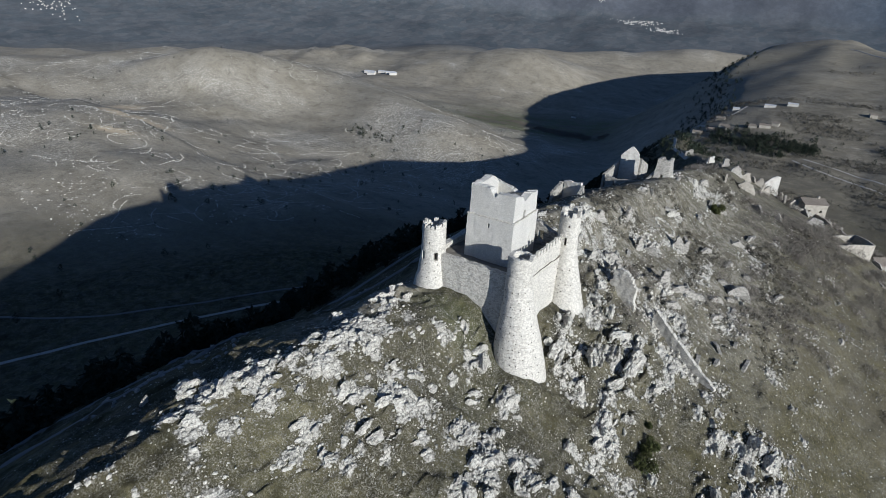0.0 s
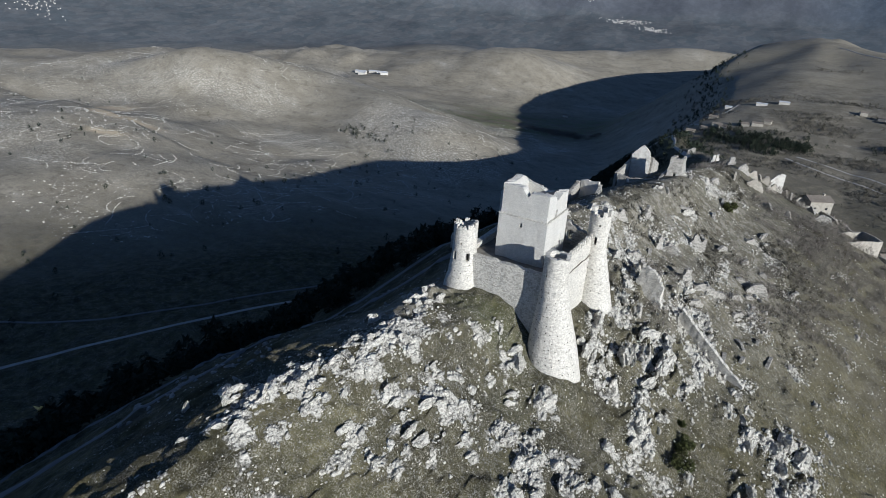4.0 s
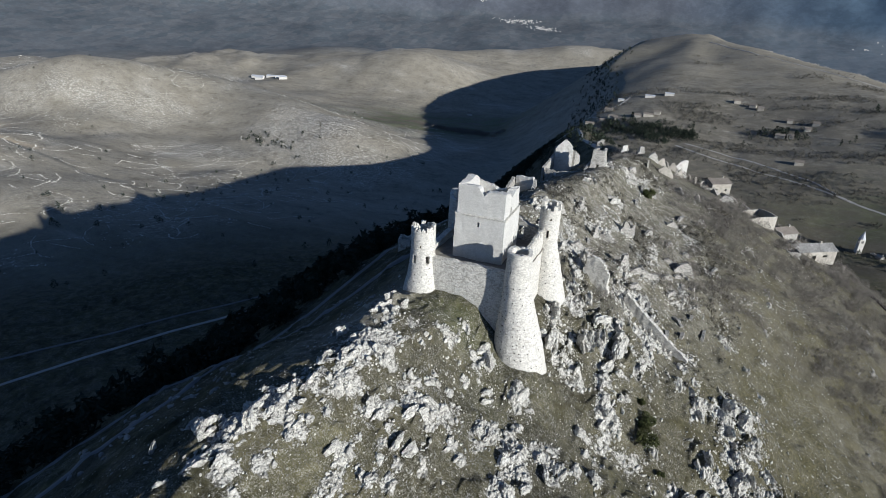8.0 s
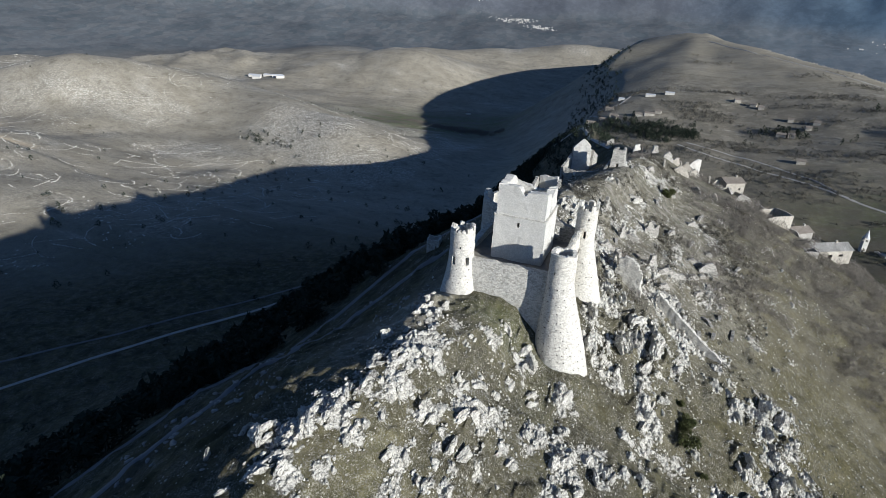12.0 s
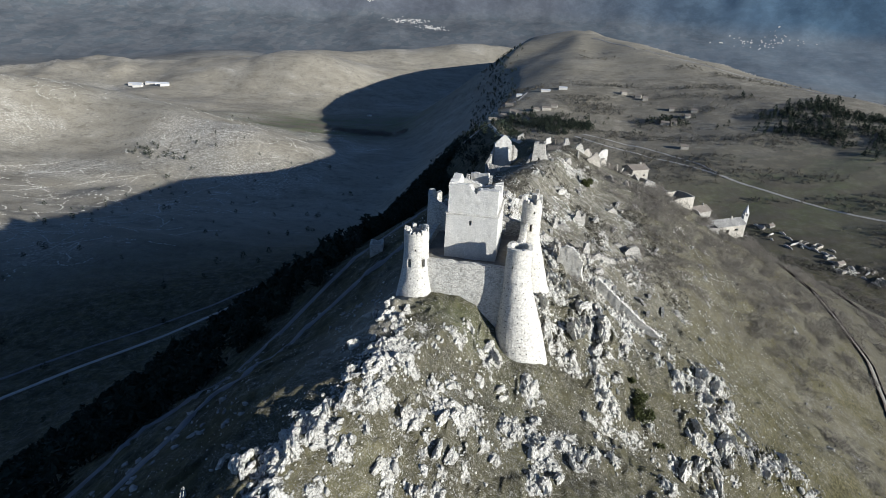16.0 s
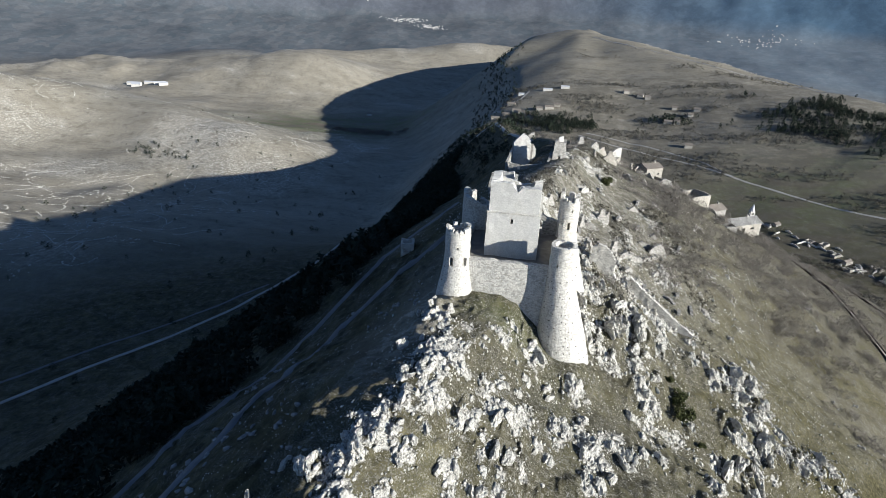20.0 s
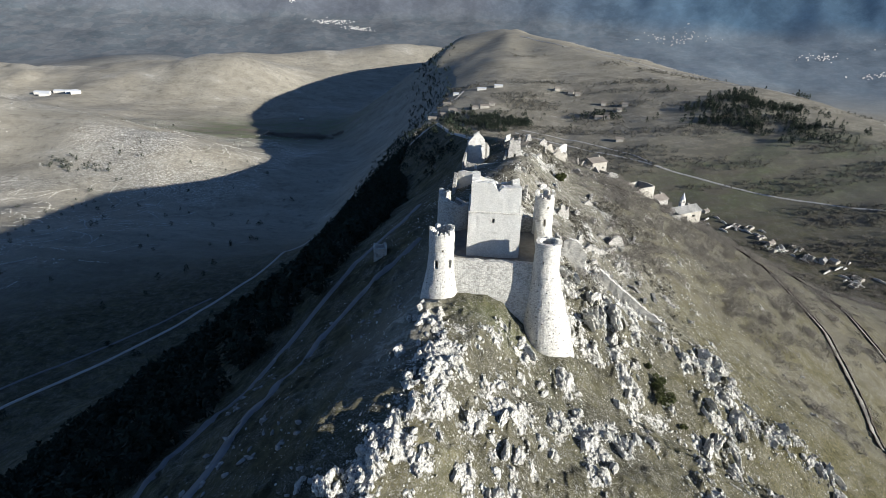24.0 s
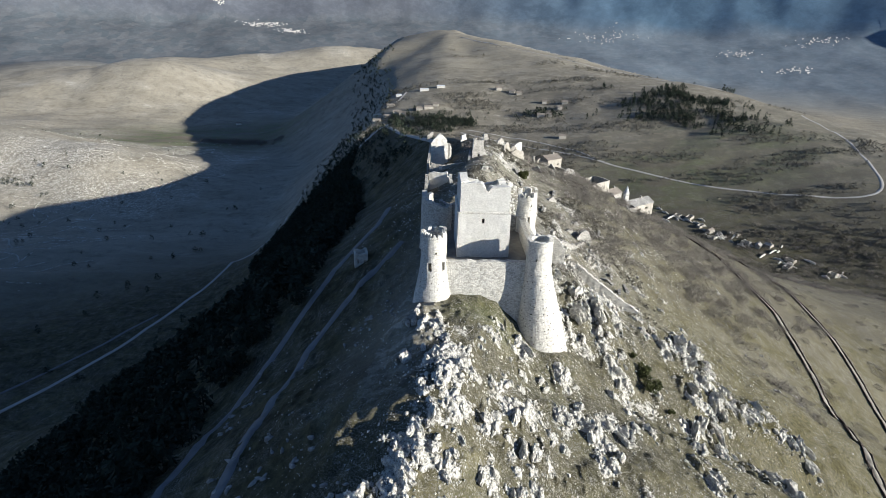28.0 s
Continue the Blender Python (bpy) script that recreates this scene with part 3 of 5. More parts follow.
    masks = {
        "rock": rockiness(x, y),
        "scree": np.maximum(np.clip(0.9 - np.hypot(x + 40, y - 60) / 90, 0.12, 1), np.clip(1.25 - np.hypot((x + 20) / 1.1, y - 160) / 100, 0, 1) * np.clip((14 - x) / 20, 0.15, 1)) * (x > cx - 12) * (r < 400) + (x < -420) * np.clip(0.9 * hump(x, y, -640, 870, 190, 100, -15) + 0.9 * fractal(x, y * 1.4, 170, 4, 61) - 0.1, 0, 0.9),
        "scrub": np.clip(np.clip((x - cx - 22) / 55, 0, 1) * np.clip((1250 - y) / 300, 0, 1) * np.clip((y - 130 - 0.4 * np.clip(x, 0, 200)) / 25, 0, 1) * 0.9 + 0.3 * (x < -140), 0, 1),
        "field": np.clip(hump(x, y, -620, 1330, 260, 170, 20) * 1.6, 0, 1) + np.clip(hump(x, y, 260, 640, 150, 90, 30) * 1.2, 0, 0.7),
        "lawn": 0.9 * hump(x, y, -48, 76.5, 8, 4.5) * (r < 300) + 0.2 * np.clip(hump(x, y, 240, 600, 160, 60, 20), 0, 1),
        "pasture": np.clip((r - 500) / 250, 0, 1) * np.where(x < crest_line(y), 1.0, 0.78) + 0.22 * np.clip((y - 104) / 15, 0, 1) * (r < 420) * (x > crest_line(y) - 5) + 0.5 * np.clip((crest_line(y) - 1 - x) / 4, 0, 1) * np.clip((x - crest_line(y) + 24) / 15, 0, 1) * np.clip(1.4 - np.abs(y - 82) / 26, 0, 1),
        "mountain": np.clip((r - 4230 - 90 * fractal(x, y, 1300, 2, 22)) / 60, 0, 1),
        # strength of the eastward haze tint on far land
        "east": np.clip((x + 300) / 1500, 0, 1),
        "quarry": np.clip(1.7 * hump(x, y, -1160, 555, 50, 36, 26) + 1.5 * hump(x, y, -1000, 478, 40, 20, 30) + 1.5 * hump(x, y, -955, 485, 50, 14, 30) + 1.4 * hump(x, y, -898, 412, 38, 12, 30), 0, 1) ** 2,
        # share of the haze-coloured far land, growing with distance
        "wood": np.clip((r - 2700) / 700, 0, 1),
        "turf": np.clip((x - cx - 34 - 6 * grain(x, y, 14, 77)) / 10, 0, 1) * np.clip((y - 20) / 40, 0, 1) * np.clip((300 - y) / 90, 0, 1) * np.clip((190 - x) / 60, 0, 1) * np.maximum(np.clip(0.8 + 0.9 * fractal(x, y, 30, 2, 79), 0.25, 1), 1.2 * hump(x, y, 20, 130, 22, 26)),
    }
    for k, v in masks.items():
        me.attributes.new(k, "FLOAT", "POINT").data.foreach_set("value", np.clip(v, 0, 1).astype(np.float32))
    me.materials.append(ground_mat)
    return tagged(new("ground", me), "brown winter hillside with dry grass, limestone and distant valley", "ground", kind="structure")


ground = build_ground()


@functools.lru_cache(maxsize=None)
def level_at(x, y):
    return float(land(x, y))


def at_ground(x, y, lift=0.0):
    return level_at(float(x), float(y)) + lift


# ---------- builders ----------
def thing(name, label, category, group="", kind="", where=(0, 0, 0), turn=0):
    ob = tagged(new(name), label, category, group, kind)
    ob.matrix_world = pose(*where, 0, 0, turn)
    return ob


def part(name, bm, mat, parent, label="", smooth=False):
    me = bpy.data.meshes.new(name)
    bm.to_mesh(me)
    bm.free()
    me.materials.append(mat)
    if smooth:
        me.polygons.foreach_set("use_smooth", [True] * len(me.polygons))
    ob = new(name, me)
    ob.parent = parent
    if label:
        ob["label"] = label
    return ob


def wobble(p, amount, seed=0):
    v = noise.noise_vector(Vector(p) * 0.9 + Vector((seed * 7.3, 0, 0)))
    return Vector(p) + v * amount


def shell(us, zs, place, top, base=None, hole=None, closed=False, rough=0.06, seed=0):
    """A wall with thickness, as cells along u and z: ragged top and base, openings with their reveals."""
    bm = bmesh.new()
    n = len(us) - (1 if closed else 0)
    made = {}

    def level(i, j):
        z = min(zs[j], top(us[i]))
        return max(z, base(us[i])) if base else z

    def vert(i, j, side):
        i = i % n if closed else i
        if (i, j, side) not in made:
            made[i, j, side] = bm.verts.new(wobble(place(us[i], level(i, j), side), rough, seed))
        return made[i, j, side]

    cells = len(us) - 1
    solid = [[False] * (len(zs) - 1) for _ in range(cells)]
    for i in range(cells):
        t = min(top(us[i]), top(us[i + 1]))
        b = max(base(us[i]), base(us[i + 1])) if base else -1e9
        for j in range(len(zs) - 1):
            mid_u, mid_z = (us[i] + us[i + 1]) / 2, (zs[j] + zs[j + 1]) / 2
            solid[i][j] = zs[j] < t - 0.04 and zs[j + 1] > b + 0.04 and not (hole and hole(mid_u, mid_z))

    def is_solid(i, j):
        if closed:
            i %= cells
        return 0 <= i < cells and 0 <= j < len(zs) - 1 and solid[i][j]

    def face(*v):
        v = list(dict.fromkeys(v))
        if len(v) > 2:
            try:
                bm.faces.new(v)
            except ValueError:
                pass

    for i in range(cells):
        for j in range(len(zs) - 1):
            if not solid[i][j]:
                continue
            o = [vert(i, j, 0), vert(i + 1, j, 0), vert(i + 1, j + 1, 0), vert(i, j + 1, 0)]
            q = [vert(i, j, 1), vert(i + 1, j, 1), vert(i + 1, j + 1, 1), vert(i, j + 1, 1)]
            face(*o)
            face(*q[::-1])
            for (di, dj), (a, b) in (((0, -1), (0, 1)), ((1, 0), (1, 2)), ((0, 1), (2, 3)), ((-1, 0), (3, 0))):
                if not is_solid(i + di, j + dj):
                    face(o[b], o[a], q[a], q[b])
    bmesh.ops.recalc_face_normals(bm, faces=bm.faces[:])
    return bm


def steps(a, b, size):
    n = max(1, round(abs(b - a) / size))
    return [a + (b - a) * k / n for k in range(n + 1)]


def ragged(seed, amount, size=1.0):
    return lambda u: amount * (noise.noise(Vector((u / size, seed * 3.7, 0.5))) + 0.6 * noise.noise(Vector((u * 2.7 / size, seed * 1.9, 4.5))))


def round_wall(cx, cy, radius, thick, a0=0.0, a1=360.0, lean=0.0):
    def place(u, z, side):
        a = radians(a0 + (a1 - a0) * u)
        r = radius(z) - (thick if side else 0)
        return (cx + lean * max(0.0, 13 - z) + r * math.cos(a), cy + r * math.sin(a), z)
    return place


def line_wall(p, q, thick, batter=0.0, z0=0.0):
    """u in metres from p to q; the outer side lies to the right of the way from p to q."""
    p, q = Vector((*p, 0)), Vector((*q, 0))
    way = (q - p).normalized()
    out = Vector((way.y, -way.x, 0))

    def place(u, z, side):
        v = p + way * u + out * ((0.5 * thick if not side else -0.5 * thick) + (batter * (z0 - z) if not side else 0))
        return (v.x, v.y, z)
    return place


def block(bm, x0, x1, y0, y1, z0, z1, rough=0.0, m=None, seed=0):
    vs = [bm.verts.new(wobble((x, y, z), rough, seed)) for z in (z0, z1) for x, y in ((x0, y0), (x1, y0), (x1, y1), (x0, y1))]
    if m:
        for v in vs:
            v.co = m @ v.co
    for f in ((3, 2, 1, 0), (4, 5, 6, 7), (0, 1, 5, 4), (1, 2, 6, 5), (2, 3, 7, 6), (3, 0, 4, 7)):
        bm.faces.new([vs[k] for k in f])
    return vs


# ---------- the castle ----------
def within(u, z, *boxes):
    return any(a < u < b and c < z < d for a, b, c, d in boxes)


def build_tower(name, label, cx, cy, radius, z0, z1, windows, merlons, crown, mat, floor_z, rag=0.25, seed=1, lean=0.0):
    """A round tower: flaring scarp, drum, crown of merlons, floor inside."""
    tower = thing(name, label, "tower", "castle towers", where=(0, 0, 0))
    us = [k / 44 for k in range(45)]
    edge = ragged(seed, rag, 0.14)
    tops = [z1 + edge(u % 1.0) for u in us]
    tops[-1] = tops[0]
    zs = steps(z0, z1 + 0.6, 0.55)
    place = round_wall(cx, cy, radius, 0.75, lean=lean)
    part("wall", shell(us, zs, place, lambda u: tops[round(u * 44) % 44], None, lambda u, z: within(u * 360, z, *windows), True, 0.09, seed), mat, tower)
    for a, wide, high in merlons:
        ms = [a / 360 + wide / 360 * k / 3 for k in range(4)]
        cap = ragged(seed + a, 0.22, 0.03)
        part("merlon", shell(ms, steps(z1 - 0.3, z1 + high + 0.3, 0.45), round_wall(cx, cy, radius, 0.6), lambda u: z1 + high + cap(u), None, None, False, 0.12, seed + 3), mat, tower)
    bm = bmesh.new()
    bmesh.ops.create_circle(bm, cap_ends=True, segments=28, radius=radius(floor_z) - 0.7, matrix=Matrix.Translation((cx, cy, floor_z)))
    part("floor", bm, courtyard_earth, tower)
    return tower


def putlog_hole_shades(tower, cx, cy, radius, rows, a0, a1, gap, seed, lean=0.0):
    """The small square sockets that the scaffold beams left in the scarp, their shade drawn as near-black blocks."""
    rng = random.Random(seed)
    me = None
    for z in rows:
        r = radius(z)
        n = max(2, int(radians(a1 - a0) * r / gap))
        for k in range(n):
            a = radians(a0 + (a1 - a0) * (k + 0.9 * rng.random()) / n)
            if me is None:
                bm = bmesh.new()
                block(bm, -0.085, 0.085, -0.03, 0.03, -0.09, 0.09)
                me = bpy.data.meshes.new("putlog_hole")
                bm.to_mesh(me)
                bm.free()
                me.materials.append(hole_shade)
            ob = new("putlog_hole", me)
            ob.parent = tower
            ob.matrix_world = pose(cx + lean * max(0.0, 13 - z) + (r + 0.015) * math.cos(a), cy + (r + 0.015) * math.sin(a), z + rng.uniform(-0.3, 0.3), 0, 0, math.degrees(a) + 90)


def profile(*knots):
    zs, rs = [k[0] for k in knots], [k[1] for k in knots]
    return lambda z: float(np.interp(z, zs, rs))


LT, RT, BT, RL = (-58.2, 82.9), (-38.6, 82.2), (-38.4, 102.4), (-57.9, 103.0)
lt_radius = profile((3, 4.1), (6, 3.65), (9, 3.0), (12, 2.55), (14, 2.4), (22, 2.3))
rt_radius = profile((-10, 6.0), (-6, 5.5), (0, 4.65), (6, 3.5), (10, 2.75), (13, 2.4), (20, 2.25))
bt_radius = profile((0, 4.2), (5, 3.4), (10, 2.6), (13, 2.15), (22, 2.05))
lt = build_tower("round_tower", "pale stone round tower with broken crenellated rim", *LT, lt_radius, 1.5, 18.5, [(248, 263, 12.2, 13.6), (312, 327, 12.0, 13.6), (278, 286, 15.4, 15.9)], [(150, 16, 0.5), (172, 12, 0.8), (200, 14, 0.6), (222, 10, 0.4), (238, 18, 0.7), (268, 12, 0.5), (288, 16, 0.4), (312, 30, 0.9), (350, 38, 1.2), (40, 22, 0.9), (74, 18, 0.6), (105, 24, 0.8)], 0, stone_pale, 16.2, 0.4, 1)
rt = build_tower("round_tower", "tall pale round tower with wide battered base", *RT, rt_radius, -10.5, 18.4, [(245, 250, 14.6, 15.2)], [], 0, stone_pale, 13.0, 0.5, 2, 0.11)
bt = build_tower("round_tower", "slim pale stone tower with crenellated rim", *BT, bt_radius, -1.0, 20.4, [(272, 288, 14.3, 15.9), (285, 292, 18.1, 18.6)], [(140, 40, 1.2), (205, 18, 0.5), (235, 14, 0.7), (262, 16, 0.4), (300, 24, 1.0), (350, 34, 1.4), (60, 40, 1.0)], 0, stone_pale, 18.6, 0.35, 3, 0.1)
putlog_hole_shades(lt, *LT, lt_radius, (8.5, 9.8, 11.2), 215, 330, 1.3, 1)
putlog_hole_shades(rt, *RT, rt_radius, (-4.5, -3.0, -1.5, 0.0, 1.5, 3.0, 4.5, 6.0, 7.5, 9.0, 10.5, 12.0), 195, 350, 1.3, 2, 0.11)
putlog_hole_shades(bt, *BT, bt_radius, (4.5, 6.0, 7.5, 9.0), 210, 330, 1.3, 3, 0.1)

# ruined rear tower: a broken arc of wall
rl = thing("ruined_tower", "broken round tower of grey masonry in shade", "tower", "castle towers")
rag = ragged(9, 1.1, 0.12)
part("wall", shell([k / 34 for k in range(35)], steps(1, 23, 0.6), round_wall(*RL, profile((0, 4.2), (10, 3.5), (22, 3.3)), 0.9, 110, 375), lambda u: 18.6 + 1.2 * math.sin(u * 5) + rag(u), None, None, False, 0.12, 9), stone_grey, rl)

# curtain walls
curtain = thing("curtain_wall", "grey rubble curtain wall between the front towers", "wall", "curtain walls")
rag = ragged(4, 0.22, 2.0)
part("wall", shell(steps(0, 17.2, 0.6), steps(0.5, 14, 0.5), line_wall((-56.6, 82.9), (-39.4, 82.9), 1.3, 0.05, 13), lambda u: 13.2 + 0.02 * u + rag(u), None, None, False, 0.1, 4), stone_grey, curtain)
side = thing("curtain_wall", "crenellated pale curtain wall between tall and slim tower", "wall", "curtain walls")
rag = ragged(5, 0.15, 2.0)


def side_top(u):
    return 15.2 + 0.02 * u


part("wall", shell(steps(0, 17.0, 0.55), steps(-6, 18.2, 0.55), line_wall((-39.3, 84.3), (-39.5, 101.3), 1.2, 0.05, 15), lambda u: side_top(u) + rag(u), None, None, False, 0.1, 5), stone_pale, side)
for k in range(12):
    bm = bmesh.new()
    y = 85.6 + 1.3 * k
    z = side_top(y - 84.3)
    block(bm, -39.2, -38.75, y, y + 0.72, z - 0.35, z + 1.05 + 0.25 * math.sin(k * 2.3), 0.1, None, k)
    part("merlon", bm, stone_pale, side)
west = thing("curtain_wall", "shaded grey curtain wall on the steep side", "wall", "curtain walls")
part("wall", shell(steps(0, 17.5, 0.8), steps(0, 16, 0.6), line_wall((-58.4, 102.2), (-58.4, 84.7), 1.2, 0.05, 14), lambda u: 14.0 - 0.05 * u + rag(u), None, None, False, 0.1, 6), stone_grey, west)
rear = thing("curtain_wall", "ruined rear curtain wall with broken top", "wall", "curtain walls")
rag2 = ragged(6, 1.2, 4.0)
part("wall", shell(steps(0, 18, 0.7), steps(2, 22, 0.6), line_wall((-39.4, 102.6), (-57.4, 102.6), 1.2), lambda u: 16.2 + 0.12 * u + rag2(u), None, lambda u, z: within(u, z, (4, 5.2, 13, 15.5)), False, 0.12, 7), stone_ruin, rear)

# courtyard fill inside the walls
bm = bmesh.new()
n = 12
grid = [[bm.verts.new((-58 + 19.6 * i / n, 83.2 + 19 * j / n, 12.1 + 0.4 * noise.noise(Vector((i * 0.6, j * 0.6, 3))))) for j in range(n + 1)] for i in range(n + 1)]
for i in range(n):
    for j in range(n):
        bm.faces.new((grid[i][j], grid[i + 1][j], grid[i + 1][j + 1], grid[i][j + 1]))
me = bpy.data.meshes.new("courtyard")
bm.to_mesh(me)
bm.free()
me.materials.append(courtyard_earth)
tagged(new("courtyard", me), "trodden earth floor of the castle courtyard", "courtyard", kind="structure")

# the keep: square, with a ledge two thirds up, higher and broken on the west side
KX0, KX1, KY0, KY1 = -53.6, -44.1, 87.9, 97.9
KEEP_TURN = Matrix.Translation((-48.8, 92.6, 0)) @ Matrix.Rotation(radians(2.0), 4, "Z") @ Matrix.Translation((48.8, -92.6, 0))
keep = thing("keep", "square grey stone keep with ragged broken top", "tower")


def keep_wall(u, z, side):
    """u from 0 to 4: south, east, north, west faces."""
    low = 0.3 if z < 21.2 else 0.0
    g = -1.5 if side else low + 0.004 * (21 - z)
    x0, x1, y0, y1 = KX0 - g, KX1 + g, KY0 - g, KY1 + g
    k, f = int(u) % 4, u - int(u)
    c = ((x0, y0), (x1, y0), (x1, y1), (x0, y1))
    a, b = c[k], c[(k + 1) % 4]
    return KEEP_TURN @ Vector((a[0] + (b[0] - a[0]) * f, a[1] + (b[1] - a[1]) * f, z))


keep_rag = ragged(12, 0.28, 0.16)


def keep_top(u):
    u = u % 4.0
    z = float(np.interp(u, (0, 0.06, 0.4, 0.47, 0.53, 0.56, 0.62, 0.8, 1.0, 1.35, 1.45, 1.7, 2.0, 2.4, 2.7, 3.0, 3.25, 3.45, 3.6, 3.75, 4.0), (27.0, 26.9, 26.8, 26.6, 25.2, 25.4, 26.5, 26.3, 26.4, 25.6, 24.6, 25.2, 25.2, 24.2, 25.0, 25.8, 27.0, 27.6, 27.4, 27.1, 27.0)))
    return z + keep_rag(u if u < 3.9 else u - 4.0)


part("wall", shell(steps(0, 4, 0.05), [11, 12, 13, 14, 15, 16, 16.9, 17.5, 18, 18.35, 19.1, 20, 20.6, 21.19, 21.21, 21.9, 22.6, 23.3, 24, 24.6, 25.2, 25.8, 26.4, 27, 27.7, 28.4, 29.1, 29.8, 30.6], keep_wall, keep_top, None, lambda u, z: within(u, z, (0.45, 0.5, 19.1, 20.0), (1.4, 1.5, 21.3, 22.4), (1.7, 1.8, 15, 17)), True, 0.07, 12), stone_keep, keep)
bm = bmesh.new()
block(bm, KX0 + 1.2, KX1 - 1.2, KY0 + 1.2, KY1 - 1.2, 21.6, 22.0, 0.1)
part("inner_floor", bm, courtyard_earth, keep)
for k in range(4):
    a, b = keep_wall(k + 0.001, 21.1, 0), keep_wall(k + 0.999, 21.1, 0)
    m = pose(a.x, a.y, 21.12, 0, 0, math.degrees(math.atan2(b.y - a.y, b.x - a.x)))
    n = 14
    for i in range(n):
        w = (b - a).length / n
        bm = bmesh.new()
        block(bm, i * w + 0.01, (i + 1) * w - 0.01, -0.13, 0.3, -0.1 + 0.02 * (i % 3), 0.12, 0.02, m, i)
        part("ledge_stone", bm, stone_pale, keep)


# ---------- boulders and broken rock ----------
def boulder_mesh(seed, levels=3, mat=limestone):
    """A weathered limestone block: split along its bedding, with ledges, clefts and flat breaks."""
    bm = bmesh.new()
    bmesh.ops.create_icosphere(bm, subdivisions=levels, radius=1.0)
    rng = random.Random(seed)
    cuts = [(Vector((rng.uniform(-1, 1), rng.uniform(-1, 1), rng.uniform(-0.6, 1))).normalized(), rng.uniform(0.55, 0.85)) for _ in range(8)]
    shape = Vector((rng.uniform(0.55, 0.85), rng.uniform(0.95, 1.5), rng.uniform(0.6, 1.0)))
    for v in bm.verts:
        p = v.co.normalized()
        for nrm, dist in cuts:
            over = p.dot(nrm) - dist
            if over > 0:
                p = p - nrm * over
        p = p + noise.noise_vector(p * 1.6 + Vector((seed, 0, 0))) * 0.2 + noise.noise_vector(p * 4.2 + Vector((0, seed, 0))) * 0.13 + (noise.noise_vector(p * 9.0 + Vector((0, 0, seed))) * 0.07 if levels > 3 else Vector((0, 0, 0)))
        cleft = abs(noise.noise(Vector((p.x * 3.1 + seed, p.y * 1.2, p.z * 1.1))))
        p = p * (0.82 + 0.28 * min(1.0, cleft * 4))
        v.co = Vector((p.x * shape.x, p.y * shape.y, p.z * shape.z))
    me = bpy.data.meshes.new("boulder")
    bm.to_mesh(me)
    bm.free()
    me.materials.append(mat)
    return me


BOULDERS = [boulder_mesh(s, 4) for s in range(16)]
rng = random.Random(11)


def clear_of_castle(x, y):
    return not (-62.5 < x < -36 and 79.0 < y < 105) and math.hypot(x - RT[0] - 1.6, y - RT[1]) > 6.3


def put_boulder(x, y, s, label="pale grey weathered limestone boulder on dry grass slope", high=1.0):
    ob = new("boulder", BOULDERS[rng.randrange(16)])
    ob.matrix_world = pose(x, y, at_ground(x, y, 0.08 * s), rng.uniform(-12, 12), rng.uniform(-12, 12), rng.uniform(-35, 35)) @ Matrix.Diagonal((s * rng.uniform(0.7, 1.1), s * rng.uniform(0.8, 1.3), high * s * rng.uniform(0.7, 1.25), 1))
    return tagged(ob, label, "boulder", "boulders on the hillside")


count = 0
for ox, oy, reach in OUTCROPS:
    n = 1 + round(0.5 * reach)
    for k in range(n):
        x, y = rng.gauss(ox, 0.42 * reach), rng.gauss(oy, 0.6 * reach)
        if clear_of_castle(x, y) and count < 292:
            count += 1
            put_boulder(x, y, reach * rng.uniform(0.16, 0.42) + 0.3, high=1.0 if reach < 3.6 else 1.2)
for x, y, s in ((-29.3, 54, 1.5), (-2.6, 80.5, 1.9), (-66, 33, 1.1), (-69.5, 34.5, 0.9), (-61, 36.5, 1.2), (-72, 30, 0.8)):
    put_boulder(x, y, s, "tall pale limestone rock casting a long shadow", 1.5)


def scatter(name, label, category, meshes, places, mat):
    """Many small pieces joined into one mesh. places: x, y, z, size, turn."""
    vs, fs, count = [], [], 0
    for x, y, z, s, a, squash in places:
        co, faces = meshes[int(a * 7.3) % len(meshes)]
        c, sn = math.cos(a), math.sin(a)
        m = co * s
        vs.append(np.stack([x + m[:, 0] * c - m[:, 1] * sn, y + m[:, 0] * sn + m[:, 1] * c, z + m[:, 2] * squash], 1))
        fs.append(faces + count)
        count += len(co)
    v, f = np.concatenate(vs), np.concatenate(fs)
    me = bpy.data.meshes.new(name)
    me.vertices.add(len(v))
    me.vertices.foreach_set("co", v.ravel())
    k = f.shape[1]
    me.loops.add(f.size)
    me.loops.foreach_set("vertex_index", f.ravel())
    me.polygons.add(len(f))
    me.polygons.foreach_set("loop_start", np.arange(len(f)) * k)
    me.update(calc_edges=True)
    me.materials.append(mat)
    return tagged(new(name, me), label, category, kind="stuff")


def arrays(me):
    me.calc_loop_triangles()
    return np.array([v.co[:] for v in me.vertices]), np.array([t.vertices[:] for t in me.loop_triangles])


PEBBLES = [arrays(boulder_mesh(100 + s, 2)) for s in range(10)]
CHIPS = [arrays(boulder_mesh(200 + s, 1)) for s in range(8)]


